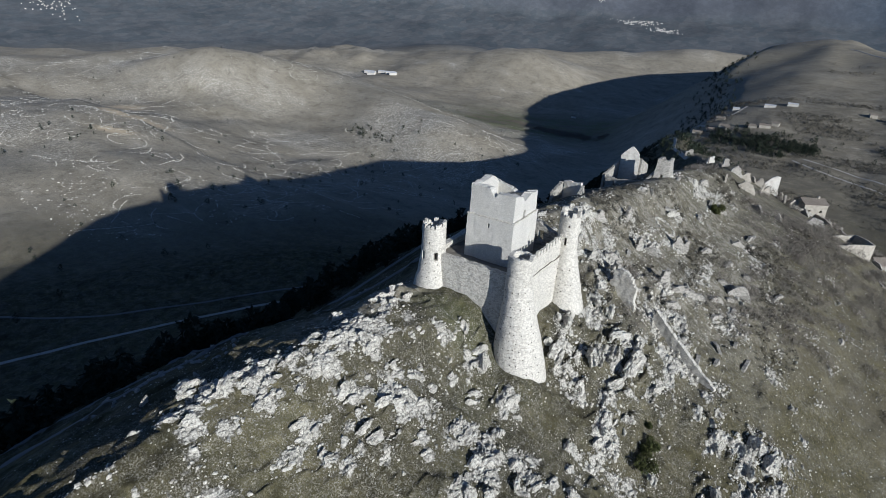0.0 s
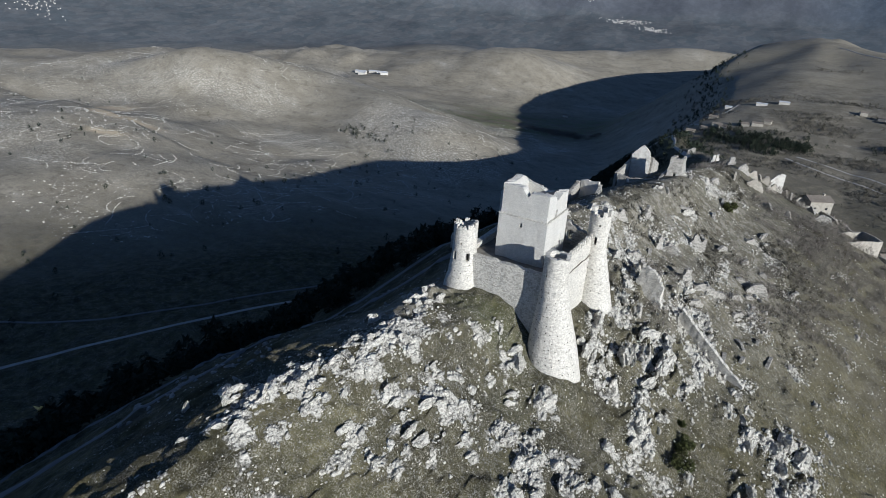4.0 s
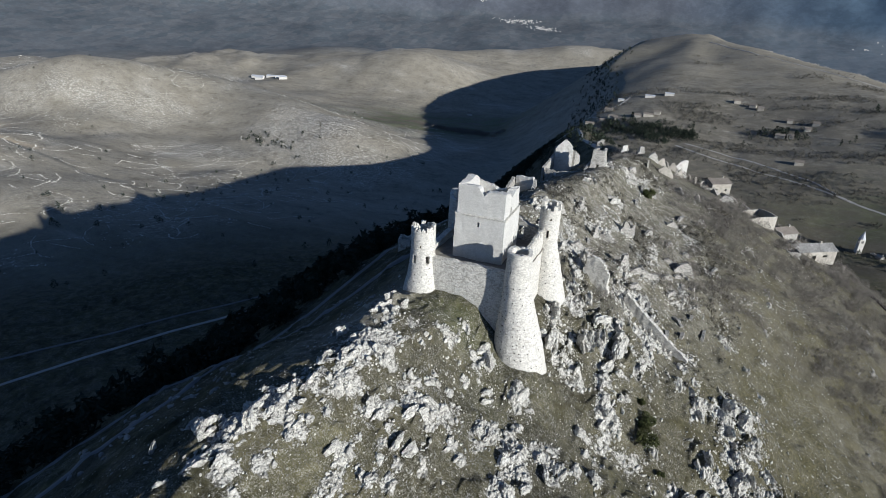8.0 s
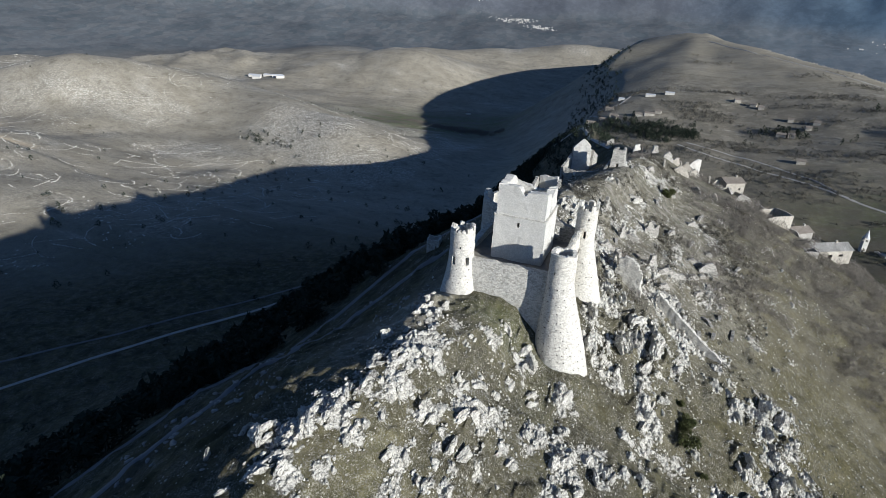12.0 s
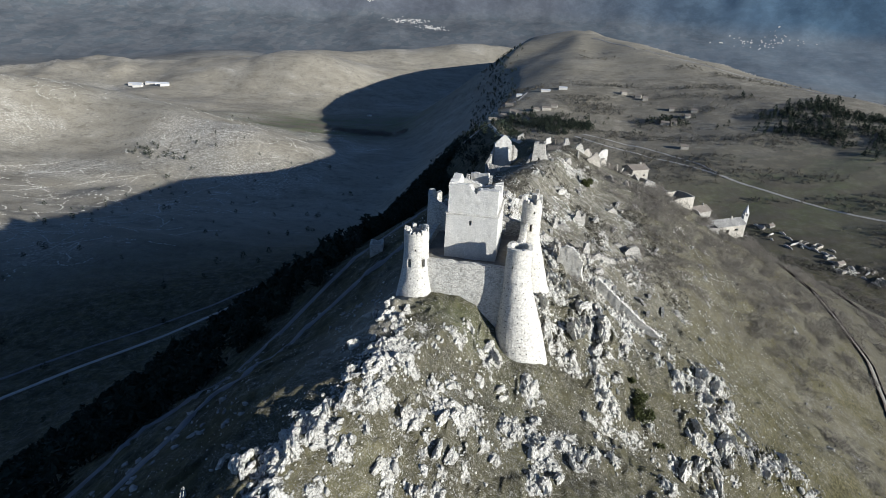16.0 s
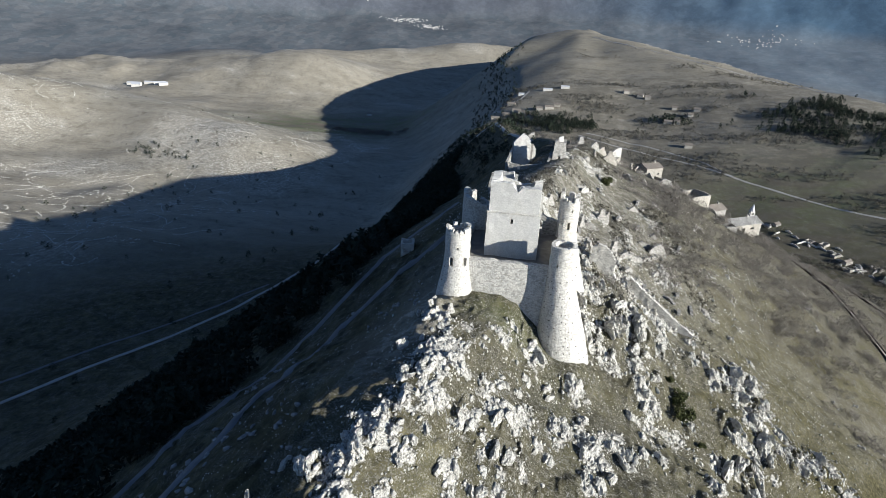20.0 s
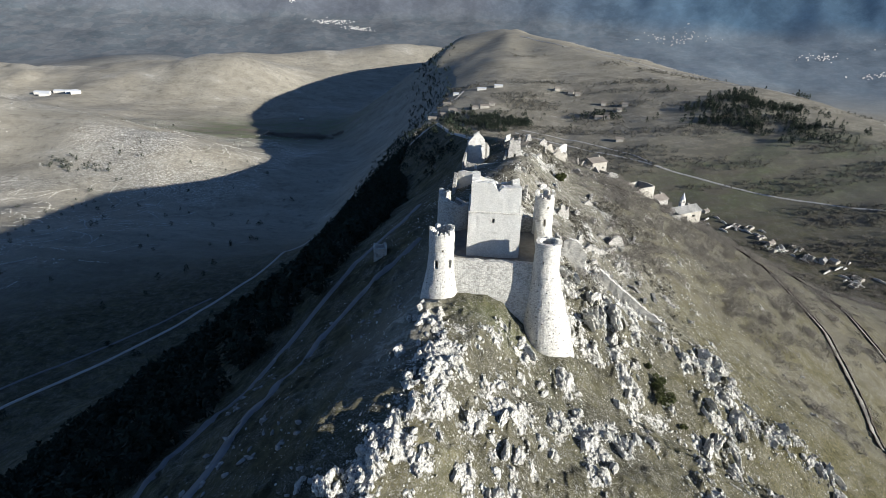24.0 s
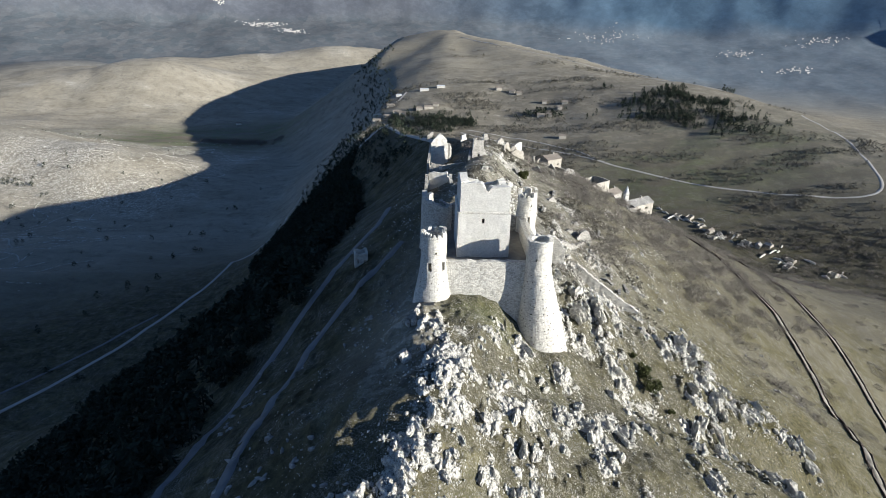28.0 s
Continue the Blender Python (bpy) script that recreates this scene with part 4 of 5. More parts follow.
def rocks_over(name, label, meshes, n, seed, low, high, least, power, box, mat=limestone):
    r = np.random.RandomState(seed)
    x, y = r.uniform(box[0], box[1], n), r.uniform(box[2], box[3], n)
    k = rockiness(x, y)
    ok = (r.uniform(size=n) < least + (1 - least) * k ** power) & ~((x > -62.5) & (x < -36) & (y > 79) & (y < 105)) & (np.hypot(x - RT[0] - 1.6, y - RT[1]) > 6.2)
    x, y, k = x[ok], y[ok], k[ok]
    size = low + (high - low) * r.uniform(size=len(x)) ** 2.5 * (0.35 + 0.65 * k)
    scatter(name, label, "rocks", meshes, np.stack([x, y, land(x, y) - 0.1 * size, size, r.normal(0, 0.5, len(x)) + 3.14 * (r.uniform(size=len(x)) < 0.5), r.uniform(0.6, 1.5, len(x))], 1), mat)


rocks_over("rock_field", "pale limestone rocks breaking through the turf", PEBBLES, 31000, 5, 0.16, 0.8, 0.003, 1.3, (-75, 32, 16, 128))
rocks_over("loose_stones", "scattered small pale stones in dry grass", CHIPS, 76000, 6, 0.07, 0.42, 0.06, 0.8, (-84, 35, 14, 150))
rocks_over("slope_stones", "pale stones strewn over the grassy eastern slope", CHIPS, 26000, 8, 0.1, 0.8, 0.035, 0.8, (10, 75, 90, 225), weathered_stone)
rocks_over("back_stones", "scattered stones on the slope behind the castle", CHIPS, 40000, 7, 0.1, 0.9, 0.05, 0.7, (-72, 40, 104, 235))

r = np.random.RandomState(17)
x, y = r.uniform(-96, -60, 1500), r.uniform(20, 110, 1500)
ok = (crest_line(y) - x > 4) & (r.uniform(size=1500) < np.clip(-0.05 + 0.6 * fractal(x, y, 9, 2, 71), 0, 1)) & (np.hypot(x + 58, y - 83) > 5) & ~((x > -62) & (y > 82))
x, y = x[ok], y[ok]
scatter("shaded_rocks", "grey rocks on the shaded side of the spur", "rocks", CHIPS, np.stack([x, y, land(x, y), r.uniform(0.15, 0.8, len(x)), r.uniform(0, 6.28, len(x)), r.uniform(0.5, 1.1, len(x))], 1), weathered_stone)


def chip(seed):
    r = np.random.RandomState(seed)
    v = np.array([(1, 0, 0), (0, 1, 0), (-1, 0, 0), (0, -1, 0), (0, 0, 0.8), (0, 0, -0.5)]) * r.uniform(0.6, 1.4, (6, 1))
    f = np.array([(0, 1, 4), (1, 2, 4), (2, 3, 4), (3, 0, 4), (1, 0, 5), (2, 1, 5), (3, 2, 5), (0, 3, 5)])
    return v, f


r = np.random.RandomState(23)
x, y = r.uniform(-1600, -420, 60000), r.uniform(150, 1250, 60000)
ok = (np.hypot(x, y) > 600) & (r.uniform(size=60000) < 0.5 * np.clip(1.9 * fractal(x, y * 1.6, 110, 4, 73, 0.65) - 0.8 + 1.5 * hump(x, y, -640, 870, 180, 90, -15), 0, 1))
x, y = x[ok], y[ok]
scatter("hill_stones", "pale rocks strewn over the western hills", "rocks", [chip(k) for k in range(6)], np.stack([x, y, land(x, y), 0.4 + 1.4 * r.uniform(size=len(x)) ** 2.5, r.uniform(0, 6.28, len(x)), r.uniform(0.5, 1.0, len(x))], 1), limestone)


r = np.random.RandomState(29)
y = r.uniform(1120, 1420, 150)
x = np.interp(y, EDGE_Y, EDGE_X) + r.normal(-6, 12, 150)
scatter("ridge_crags", "broken grey crags along the shoulder of the far hill", "rocks", CHIPS, np.stack([x, y, land(x, y), r.uniform(0.8, 2.6, 150), r.uniform(0, 6.28, 150), r.uniform(0.8, 1.6, 150)], 1), stone_ruin)


# ---------- ruins round the castle ----------
def ruin_wall(name, label, p, q, thick, tops, sink=1.2, mat=stone_ruin, hole=None, seed=0, rag=0.55, group="ruined walls", cap=3.4):
    """A broken freestanding wall from p to q; tops: heights of its crest along the way."""
    length = math.hypot(q[0] - p[0], q[1] - p[1])
    us = steps(0, length, 0.5)
    edge = ragged(seed, rag, 1.1)
    ks = [length * k / (len(tops) - 1) for k in range(len(tops))]

    def foot(u):
        f = u / length
        return at_ground(p[0] + (q[0] - p[0]) * f, p[1] + (q[1] - p[1]) * f) - sink

    worn = min(1.6, 0.3 * length) if sink < 3 else 0.01

    def top(u):
        end = min(u, length - u) / worn
        high = min(float(np.interp(u, ks, tops)), foot(u) + sink + cap) + edge(u)
        low = foot(u) + sink + 0.5
        return max(foot(u) + 0.3, high if end >= 1 else low + (high - low) * (0.25 + 0.75 * round(end * 3) / 3))

    z0, z1 = min(foot(u) for u in us), max(top(u) for u in us)
    ob = thing(name, label, "ruin", group)
    part("wall", shell(us, steps(z0, z1 + 0.5, 0.5), line_wall(p, q, thick), top, foot, hole, False, 0.14, seed), mat, ob)
    return ob


ruin_wall("terrace_wall", "straight pale retaining wall running down the rocks", (-21.6, 119.6), (-5.2, 114.2), 0.8, (-2.7, -5.2, -7.6, -9.8, -12.0, -13.8), 3.0, stone_pale, None, 21, 0.1, cap=3.8)
ruin_wall("curved_wall", "pale rounded bastion wall among the rocks", (-31.8, 116.6), (-25.2, 115.3), 0.9, (4.6, 5.9, 5.6, 4.4, 1.9), 3.0, stone_pale, None, 22, 0.2, cap=8)
ruin_wall("wall_stump", "jagged leaning wall stump above the rocks", (-33.4, 122.0), (-31.0, 120.4), 0.9, (6.0, 8.6, 5.0), 2, stone_ruin, None, 23)
ruin_wall("wall_pinnacle", "thin tall pinnacle of ruined wall", (-25.4, 136.2), (-23.6, 138.8), 0.8, (-2, 2.5, 1.0), 2, stone_ruin, None, 24)
ruin_wall("wall_stump", "low pale ruined wall below the hilltop", (-22.6, 139.4), (-15.0, 146.0), 0.8, (-4.2, -4.0, -4.8, -6.4), 2, stone_ruin, None, 25, cap=1.7)
ruin_wall("wall_stump", "narrow standing fragment of grey wall", (-34.6, 143.0), (-33.4, 145.0), 0.8, (4.0, 5.2, 3.0), 2, stone_ruin, None, 26)
ruin_wall("wall_stump", "broken wall end beside the path", (-40.4, 149.0), (-39.6, 152.0), 0.9, (8.0, 8.6, 6.0), 2, stone_ruin, None, 27)
ruin_wall("wall_stump", "grey ruined house corner on the slope", (-28.6, 160.6), (-25.0, 163.2), 0.8, (-1.2, 0.6, -2.4, -1.0), 3, stone_ruin, None, 28)
ruin_wall("wall_stump", "pale ruined house corner on the slope", (-25.0, 163.2), (-27.4, 168.0), 0.8, (-1.4, -2.6, -1.8), 3, stone_ruin, None, 29)
ruin_wall("wall_stump", "crumbling wall on the hilltop path", (-33.8, 211.0), (-31.6, 215.4), 0.9, (3.0, 3.8, 2.4), 2, stone_ruin, None, 30)
ruin_wall("wall_stump", "low pale wall on the open slope", (-11.6, 160.0), (-5.8, 163.4), 0.8, (-10.6, -10.2, -11.4), 2, stone_ruin, None, 31)
ruin_wall("wall_stump", "short pale wall among bushes", (-16.4, 188.6), (-13.0, 191.2), 0.8, (-7.6, -7.4, -8.6), 2, stone_ruin, None, 32)
ruin_wall("wall_stump", "grey fragment of an outer wall", (-44.6, 135.2), (-42.4, 139.0), 0.9, (9.6, 10.6, 8.0), 2, stone_ruin, None, 33)
ruin_wall("ruined_wall", "pale lit inner face of a roofless ruin", (-61.2, 152.6), (-54.6, 151.4), 0.9, (10.6, 11.6, 11.2, 11.8), 3, plaster, None, 34, 0.25, cap=9)
ruin_wall("ruined_wall", "end wall of the roofless ruin", (-61.4, 145.0), (-61.4, 152.4), 0.9, (8.6, 9.6, 10.8), 3, stone_ruin, None, 35, cap=9)
ruin_wall("ruined_wall", "return wall of the roofless ruin", (-54.4, 151.2), (-54.0, 147.0), 0.9, (11.4, 10.6, 9.0), 3, stone_ruin, None, 36, cap=9)
r = random.Random(131)
for k in range(34):
    x, y = r.uniform(-40, 0), r.uniform(118, 205)
    a, n = r.gauss(1.2, 0.5), r.uniform(2.0, 6.0)
    if math.hypot(x + 33, y - 166) < 6:
        continue
    z = at_ground(x, y)
    ruin_wall("rubble_wall", "low tumbled wall of grey rubble in the turf", (x, y), (x + n * math.cos(a), y + n * math.sin(a)), 0.8, (z + 0.7, z + r.uniform(0.8, 1.8), z + 0.9), 1.0, stone_ruin, None, 200 + k, 0.5, "low rubble walls", r.uniform(0.8, 1.9))
# ring of stones on the slope behind the castle
ring = thing("stone_ring", "ring of stones laid in the turf", "ruin")
for k in range(16):
    a = k / 16 * 6.283
    x, y = -33 + 3.0 * math.cos(a), 166 + 2.4 * math.sin(a)
    bm = bmesh.new()
    block(bm, -0.5, 0.5, -0.28, 0.28, -0.3, 0.35, 0.1, pose(x, y, at_ground(x, y), 0, 0, math.degrees(a) + 90), k)
    part("stone", bm, limestone, ring)

# the chapel: a tall pale gable, side walls, a low enclosure in front
chapel = thing("chapel_ruin", "ruined chapel with a tall pale gable wall", "ruin")
G0, G1 = (-61.2, 204.6), (-54.6, 205.6)
length = math.hypot(6.6, 1.0)
part("gable", shell(steps(0, length, 0.4), steps(0, 13, 0.45), line_wall(G0, G1, 0.8), lambda u: float(np.interp(u, (0, 0.5, 2.6, 3.4, 4.2, 6.2, length), (8.6, 9.6, 11.6, 12.4, 11.8, 9.9, 8.4))), lambda u: at_ground(-58, 205) - 1.5, None, False, 0.1, 51), plaster, chapel, "pale plastered gable wall")
bm = bmesh.new()
block(bm, 0.1, 6.5, -0.55, -0.3, 7.0, 7.2, 0.03, pose(-61.2, 204.6, 0, 0, 0, 8.6))
part("string_course", bm, stone_pale, chapel)
for p, q, tops in (((-61.4, 212.0), (-61.4, 205.0), (6.0, 7.0, 9.0)), ((-54.2, 205.8), (-53.4, 212.4), (8.4, 6.6, 5.0)), ((-62.0, 190.4), (-61.6, 204.2), (4.4, 5.0, 6.4)), ((-60.8, 190.0), (-47.2, 188.8), (4.2, 3.8, 4.6, 5.4)), ((-47.0, 189.2), (-46.2, 197.4), (5.8, 6.6, 7.6))):
    n = math.hypot(q[0] - p[0], q[1] - p[1])
    ks = [n * k / (len(tops) - 1) for k in range(len(tops))]
    rag = ragged(len(tops) + p[0], 0.4, 1.2)
    part("side_wall", shell(steps(0, n, 0.6), steps(-7, 10, 0.55), line_wall(p, q, 0.8), lambda u: float(np.interp(u, ks, tops)) + rag(u), None, lambda u, z: within(u, z, (3.0, 4.2, 1.0, 3.4)) and n > 12, False, 0.12, 52), stone_ruin, chapel)
bm = bmesh.new()
block(bm, -61.4, -52.0, 190.6, 196.0, 1.4, 1.8, 0.2)
part("floor_slab", bm, plaster, chapel, "pale paved floor")

# the gate tower with its arched doorway, wider at the foot
gate = thing("gate_tower", "ruined stone gate tower with an arched doorway", "ruin")


def gate_place(u, z, side):
    g = 0.16 * max(0.0, 10.5 - z) + (-0.8 if side else 0)
    x0, x1, y0, y1 = -45.4 - 0.5 * g, -41.4 + g, 192.6 - g * 0.4, 197.4 + g * 0.3
    if side:
        x0, x1 = -45.4 - 0.08 * max(0.0, 10.5 - z) + 0.8, -41.4 + 0.16 * max(0.0, 10.5 - z) - 0.8
        y0, y1 = 193.4, 196.6
    c = ((x0, y0), (x1, y0 + 1.2), (x1, y1 + 1.2), (x0, y1))
    k, f = int(u) % 4, u - int(u)
    a, b = c[k], c[(k + 1) % 4]
    return (a[0] + (b[0] - a[0]) * f, a[1] + (b[1] - a[1]) * f, z)


rag = ragged(61, 0.3, 0.2)
part("wall", shell(steps(0, 4, 0.1), steps(1, 13.6, 0.5), gate_place, lambda u: 12.5 + rag(u % 4.0 if u < 3.9 else u - 4) - (1.6 if 2.0 < u < 2.7 else 0), None, lambda u, z: within(u, z, (0.4, 0.6, 3, 7.6)), True, 0.12, 61), stone_ruin, gate)


# ---------- houses ----------
def rect_place(cx, cy, w, d, turn, thick):
    c, s = math.cos(radians(turn)), math.sin(radians(turn))

    def place(u, z, side):
        g = thick if side else 0
        pts = ((-w / 2 + g, -d / 2 + g), (w / 2 - g, -d / 2 + g), (w / 2 - g, d / 2 - g), (-w / 2 + g, d / 2 - g))
        k, f = int(u) % 4, u - int(u)
        a, b = pts[k], pts[(k + 1) % 4]
        x, y = a[0] + (b[0] - a[0]) * f, a[1] + (b[1] - a[1]) * f
        return (cx + x * c - y * s, cy + x * s + y * c, z)
    return place


def house(label, x, y, w, d, eaves, rise, turn, wall_mat, roof_mat, group, windows=True, roofed=True, seed=0, low=None, fine=True):
    """A gabled stone house; the ridge runs along w. Without a roof the walls stand ragged."""
    base = min(at_ground(x + a * w / 2, y + b * d / 2) for a in (-1, 1) for b in (-1, 1)) if low is None else low
    ob = thing("house" if roofed else "roofless_house", label, "house", group)
    top = base + eaves
    rag = ragged(seed + 5, 0.0 if roofed else 0.5, 0.25)

    def crest(u):
        u = u % 4.0
        k, f = int(u), u - int(u)
        z = top + (rise * (1 - abs(2 * f - 1)) if k in (1, 3) else 0)
        return z + rag(u)

    def opening(u, z):
        if not windows:
            return False
        k, f = int(u) % 4, u - int(u)
        up = z - base
        return k in (0, 1, 2) and (0.2 < f < 0.3 or 0.7 < f < 0.8) and (1.0 < up % 3.0 < 2.2) and up > 1.0 and up < eaves - 0.4 or (k == 0 and 0.45 < f < 0.55 and up < 2.1)

    us = [k + f for k in range(4) for f in ((0, 0.1, 0.2, 0.3, 0.4, 0.45, 0.5, 0.55, 0.6, 0.7, 0.8, 0.9) if fine else (0, 0.25, 0.5, 0.75))] + [4.0]
    zs = [base - 2.5, base] + [base + 0.5 * k for k in range(1, int((eaves + rise) / 0.5) + 3)] if fine else [base - 3, base + eaves * 0.5, base + eaves, base + eaves + rise + 0.1]
    part("wall", shell(us, zs, rect_place(x, y, w, d, turn, 0.5), crest, None, opening, True, 0.04, seed), wall_mat, ob)
    if roofed:
        m = pose(x, y, top, 0, 0, turn)
        for sgn in (-1, 1):
            bm = bmesh.new()
            e, n = 0.35, 8 if fine else 2
            rows = []
            for i in range(n + 1):
                f = i / n
                yy, zz = sgn * (d / 2 + e) * (1 - f), -rise * e / (d / 2) + (rise + rise * e / (d / 2)) * f + 0.12
                sag = -0.08 * math.sin(math.pi * f)
                rows.append([[bm.verts.new(m @ Vector((xx, yy, zz + sag + dz))) for xx in (-w / 2 - e, w / 2 + e)] for dz in (0.0, 0.18)])
            for a, b in zip(rows, rows[1:]):
                bm.faces.new((a[1][0], a[1][1], b[1][1], b[1][0]))
                bm.faces.new((a[0][1], a[0][0], b[0][0], b[0][1]))
                bm.faces.new((a[0][0], a[1][0], b[1][0], b[0][0]))
                bm.faces.new((a[1][1], a[0][1], b[0][1], b[1][1]))
            bm.faces.new((rows[0][0][0], rows[0][0][1], rows[0][1][1], rows[0][1][0]))
            bmesh.ops.recalc_face_normals(bm, faces=bm.faces[:])
            roof = part("roof", bm, roof_mat, ob)
        if fine:
            bm = bmesh.new()
            block(bm, w * 0.22, w * 0.22 + 0.8, -0.4, 0.4, rise - 0.6, rise + 1.1, 0.03, m)
            part("chimney", bm, wall_mat, roof)
    return ob


UPPER = "upper hamlet houses"
r = random.Random(151)
for k in range(30):
    x, y = r.uniform(-44, -4), r.uniform(222, 330)
    x += 0.25 * (y - 222)
    a, n = r.uniform(0, 3.1), r.uniform(2.5, 7)
    z = at_ground(x, y)
    ruin_wall("house_ruin", "crumbling pale house wall on the village crest", (x, y), (x + n * math.cos(a), y + n * math.sin(a)), 0.7, (z + r.uniform(1, 2.5), z + r.uniform(2, 4), z + r.uniform(1, 3)), 1.5, old_render if k % 2 else stone_ruin, None, 400 + k, 0.6, "crest ruins", 3.6)
r = random.Random(141)
for k in range(14):
    x, y = r.uniform(-10, 66), r.uniform(250, 310)
    a, n = radians(r.choice((38, 42, 128, 132))) + r.gauss(0, 0.12), r.uniform(5, 13)
    z0, z1 = at_ground(x, y), at_ground(x + n * math.cos(a), y + n * math.sin(a))
    ruin_wall("garden_wall", "low pale garden wall between the hamlet houses", (x, y), (x + n * math.cos(a), y + n * math.sin(a)), 0.6, (z0 + 1.4, (z0 + z1) / 2 + 1.5, z1 + 1.3), 1.5, old_render if k % 3 else stone_ruin, None, 300 + k, 0.35, "garden walls", 1.9)
house("tall pale plastered house with a grey-brown tiled roof", 0.5, 281.0, 10, 8.5, 7.4, 1.6, 35, old_render, tile_roof, UPPER, True, True, 1, -22.0)
house("roofless stone house with pale bare walls round an earth floor", 15.0, 246.0, 17, 9.5, 4.6, 0.5, 45, old_render, tile_roof, UPPER, False, False, 4, -21.5)
house("ruined stone house with a sagging brown tiled roof", 30.0, 263.0, 10, 7, 4.6, 1.8, 40, stone_ruin, tile_roof, UPPER, True, True, 5, -32.0)
house("long house under a weathered stone roof on the slope", 39.5, 254.0, 21, 8, 3.6, 2.0, 34, old_render, weathered_stone, UPPER, True, True, 6, -33.6)
house("small ruined hut above the slope", 30.0, 232.0, 5, 4.5, 2.8, 0.4, 20, stone_ruin, tile_roof, UPPER, False, False, 7)
for k, (x, y, w, d, h, a) in enumerate(((-8, 305, 8, 7, 4, 30), (34, 292, 8, 7, 3.5, 30), (56, 278, 7, 6, 3, 40), (62, 296, 8, 6, 3, 35))):
    house("small roofless stone house with crumbling walls", x, y, w, d, h, 0.6, a, old_render if k % 2 else stone_ruin, tile_roof, UPPER, True, False, 20 + k)
ruin_wall("gable_fragment", "white fin of plastered wall beside a hollow", (-19.4, 286.4), (-13.2, 289.6), 0.8, (-12.0, -9.4, -8.2, -8.6), 3, plaster, None, 71, 0.15, cap=9.5)
ruin_wall("gable_fragment", "pale ruined facade on the hilltop", (-46.6, 295.0), (-43.4, 296.6), 0.8, (-5.0, -3.6, -4.4), 3, plaster, None, 72, 0.2)
ruin_wall("gable_fragment", "grey ruined tower stump on the hilltop", (-36.4, 270.6), (-33.6, 272.0), 1.2, (0.6, 1.6, 0.2), 3, stone_ruin, None, 73, 0.3)
ruin_wall("gable_fragment", "ruined house wall beyond the chapel", (-66.6, 341.0), (-62.0, 343.0), 0.9, (-15.0, -14.0, -15.6), 3, stone_ruin, None, 74, 0.3)
ruin_wall("gable_fragment", "pale standing wall beyond the gate", (-38.4, 226.6), (-36.8, 230.0), 0.8, (2.6, 3.8, 2.0), 3, stone_ruin, None, 75, 0.3)

house("small ruined watch post on the shaded slope", -75.8, 109.4, 3.2, 3.0, 6.4, 0.3, 12, stone_grey, tile_roof, "ruined walls", True, False, 8, -3.4)
LOWER = "lower village houses"
r = random.Random(31)
for k, (x, y) in enumerate(((150, 536), (165, 523), (177, 508), (178, 489), (189, 483), (193, 471), (201, 475), (189, 458), (207, 458), (214, 446), (222, 440), (227, 426), (227, 402), (242, 395), (236, 414), (158, 540), (170, 532), (185, 500), (199, 488), (212, 464), (231, 440), (250, 405), (255, 388), (143, 548))):
    if k % 5 in (1, 3):
        continue
    roofless = k % 5 != 0
    house("roofless pale stone walls in the lower village" if roofless else "small pale village house with weathered brown roof", x, y, r.uniform(5.0, 9), r.uniform(4, 5.5), r.uniform(1.6, 3.2), 0.4 if roofless else 1.2, r.choice((-55, 35)) + r.gauss(0, 8), old_render if k % 3 else stone_ruin, tile_roof if k % 2 else weathered_stone, LOWER, True, not roofless, 40 + k)
for k in range(44):
    f = r.random()
    x, y = 140 + 118 * f + r.gauss(0, 7), 550 - 168 * f + r.gauss(0, 7)
    a, n = radians(r.choice((-55, -55, 35))) + r.gauss(0, 0.15), r.uniform(3, 12)
    z0, z1 = at_ground(x, y), at_ground(x + n * math.cos(a), y + n * math.sin(a))
    ruin_wall("village_wall", "low broken pale wall between the village houses", (x, y), (x + n * math.cos(a), y + n * math.sin(a)), 0.7, (z0 + 1.2, (z0 + z1) / 2 + 1.8, z1 + 1.0), 1.5, stone_pale, None, 500 + k, 0.4, "village walls", 2.2)

# church spire in the lower village
spire = thing("bell_tower", "slender pale bell tower with a pointed spire", "tower")
bx, by, bz = 136.0, 545.0, at_ground(136, 545)
part("shaft", shell(steps(0, 4, 0.25), steps(bz - 2, bz + 13, 1.0), rect_place(bx, by, 4.2, 4.2, 15, 0.5), lambda u: bz + 12.5, None, lambda u, z: within(u % 1, z - bz, (0.3, 0.7, 9, 11)), True, 0.02, 81), plaster, spire)
bm = bmesh.new()
bmesh.ops.create_cone(bm, segments=8, radius1=2.6, radius2=0.1, depth=7, matrix=Matrix.Translation((bx, by, bz + 15.9)))
part("spire", bm, metal_roof, spire)

MOUND = "farm buildings on the far hill"
for x, y, w, d, h, a in ((-88, 979, 15, 7, 4, 3), (-60, 989, 14, 7, 4, 3), (-131, 972, 9, 7, 4, 0)):
    house("long pale farm shed with flat sheet roof", x, y, w, d, h, 1.2, a, plaster, metal_roof, MOUND, False, True, 91, None, False)
for x, y, w in ((-156, 851, 12), (-142, 862, 10), (-127, 871, 12), (-118, 862, 9), (-78, 874, 14), (-92, 872, 10), (90, 833, 11), (60, 958, 9), (38, 972, 9), (70, 946, 8), (101, 832, 8), (122, 860, 7), (133, 878, 8), (104, 892, 7), (104, 734, 9), (-140, 913, 12), (-67, 886, 9)):
    house("small pale farmhouse on the far hill", x, y, w, 7, 4.5, 1.8, (x * 7) % 30 - 15, old_render, tile_roof, MOUND, False, True, 92, None, False)
FARM = "farmstead in the far valley"
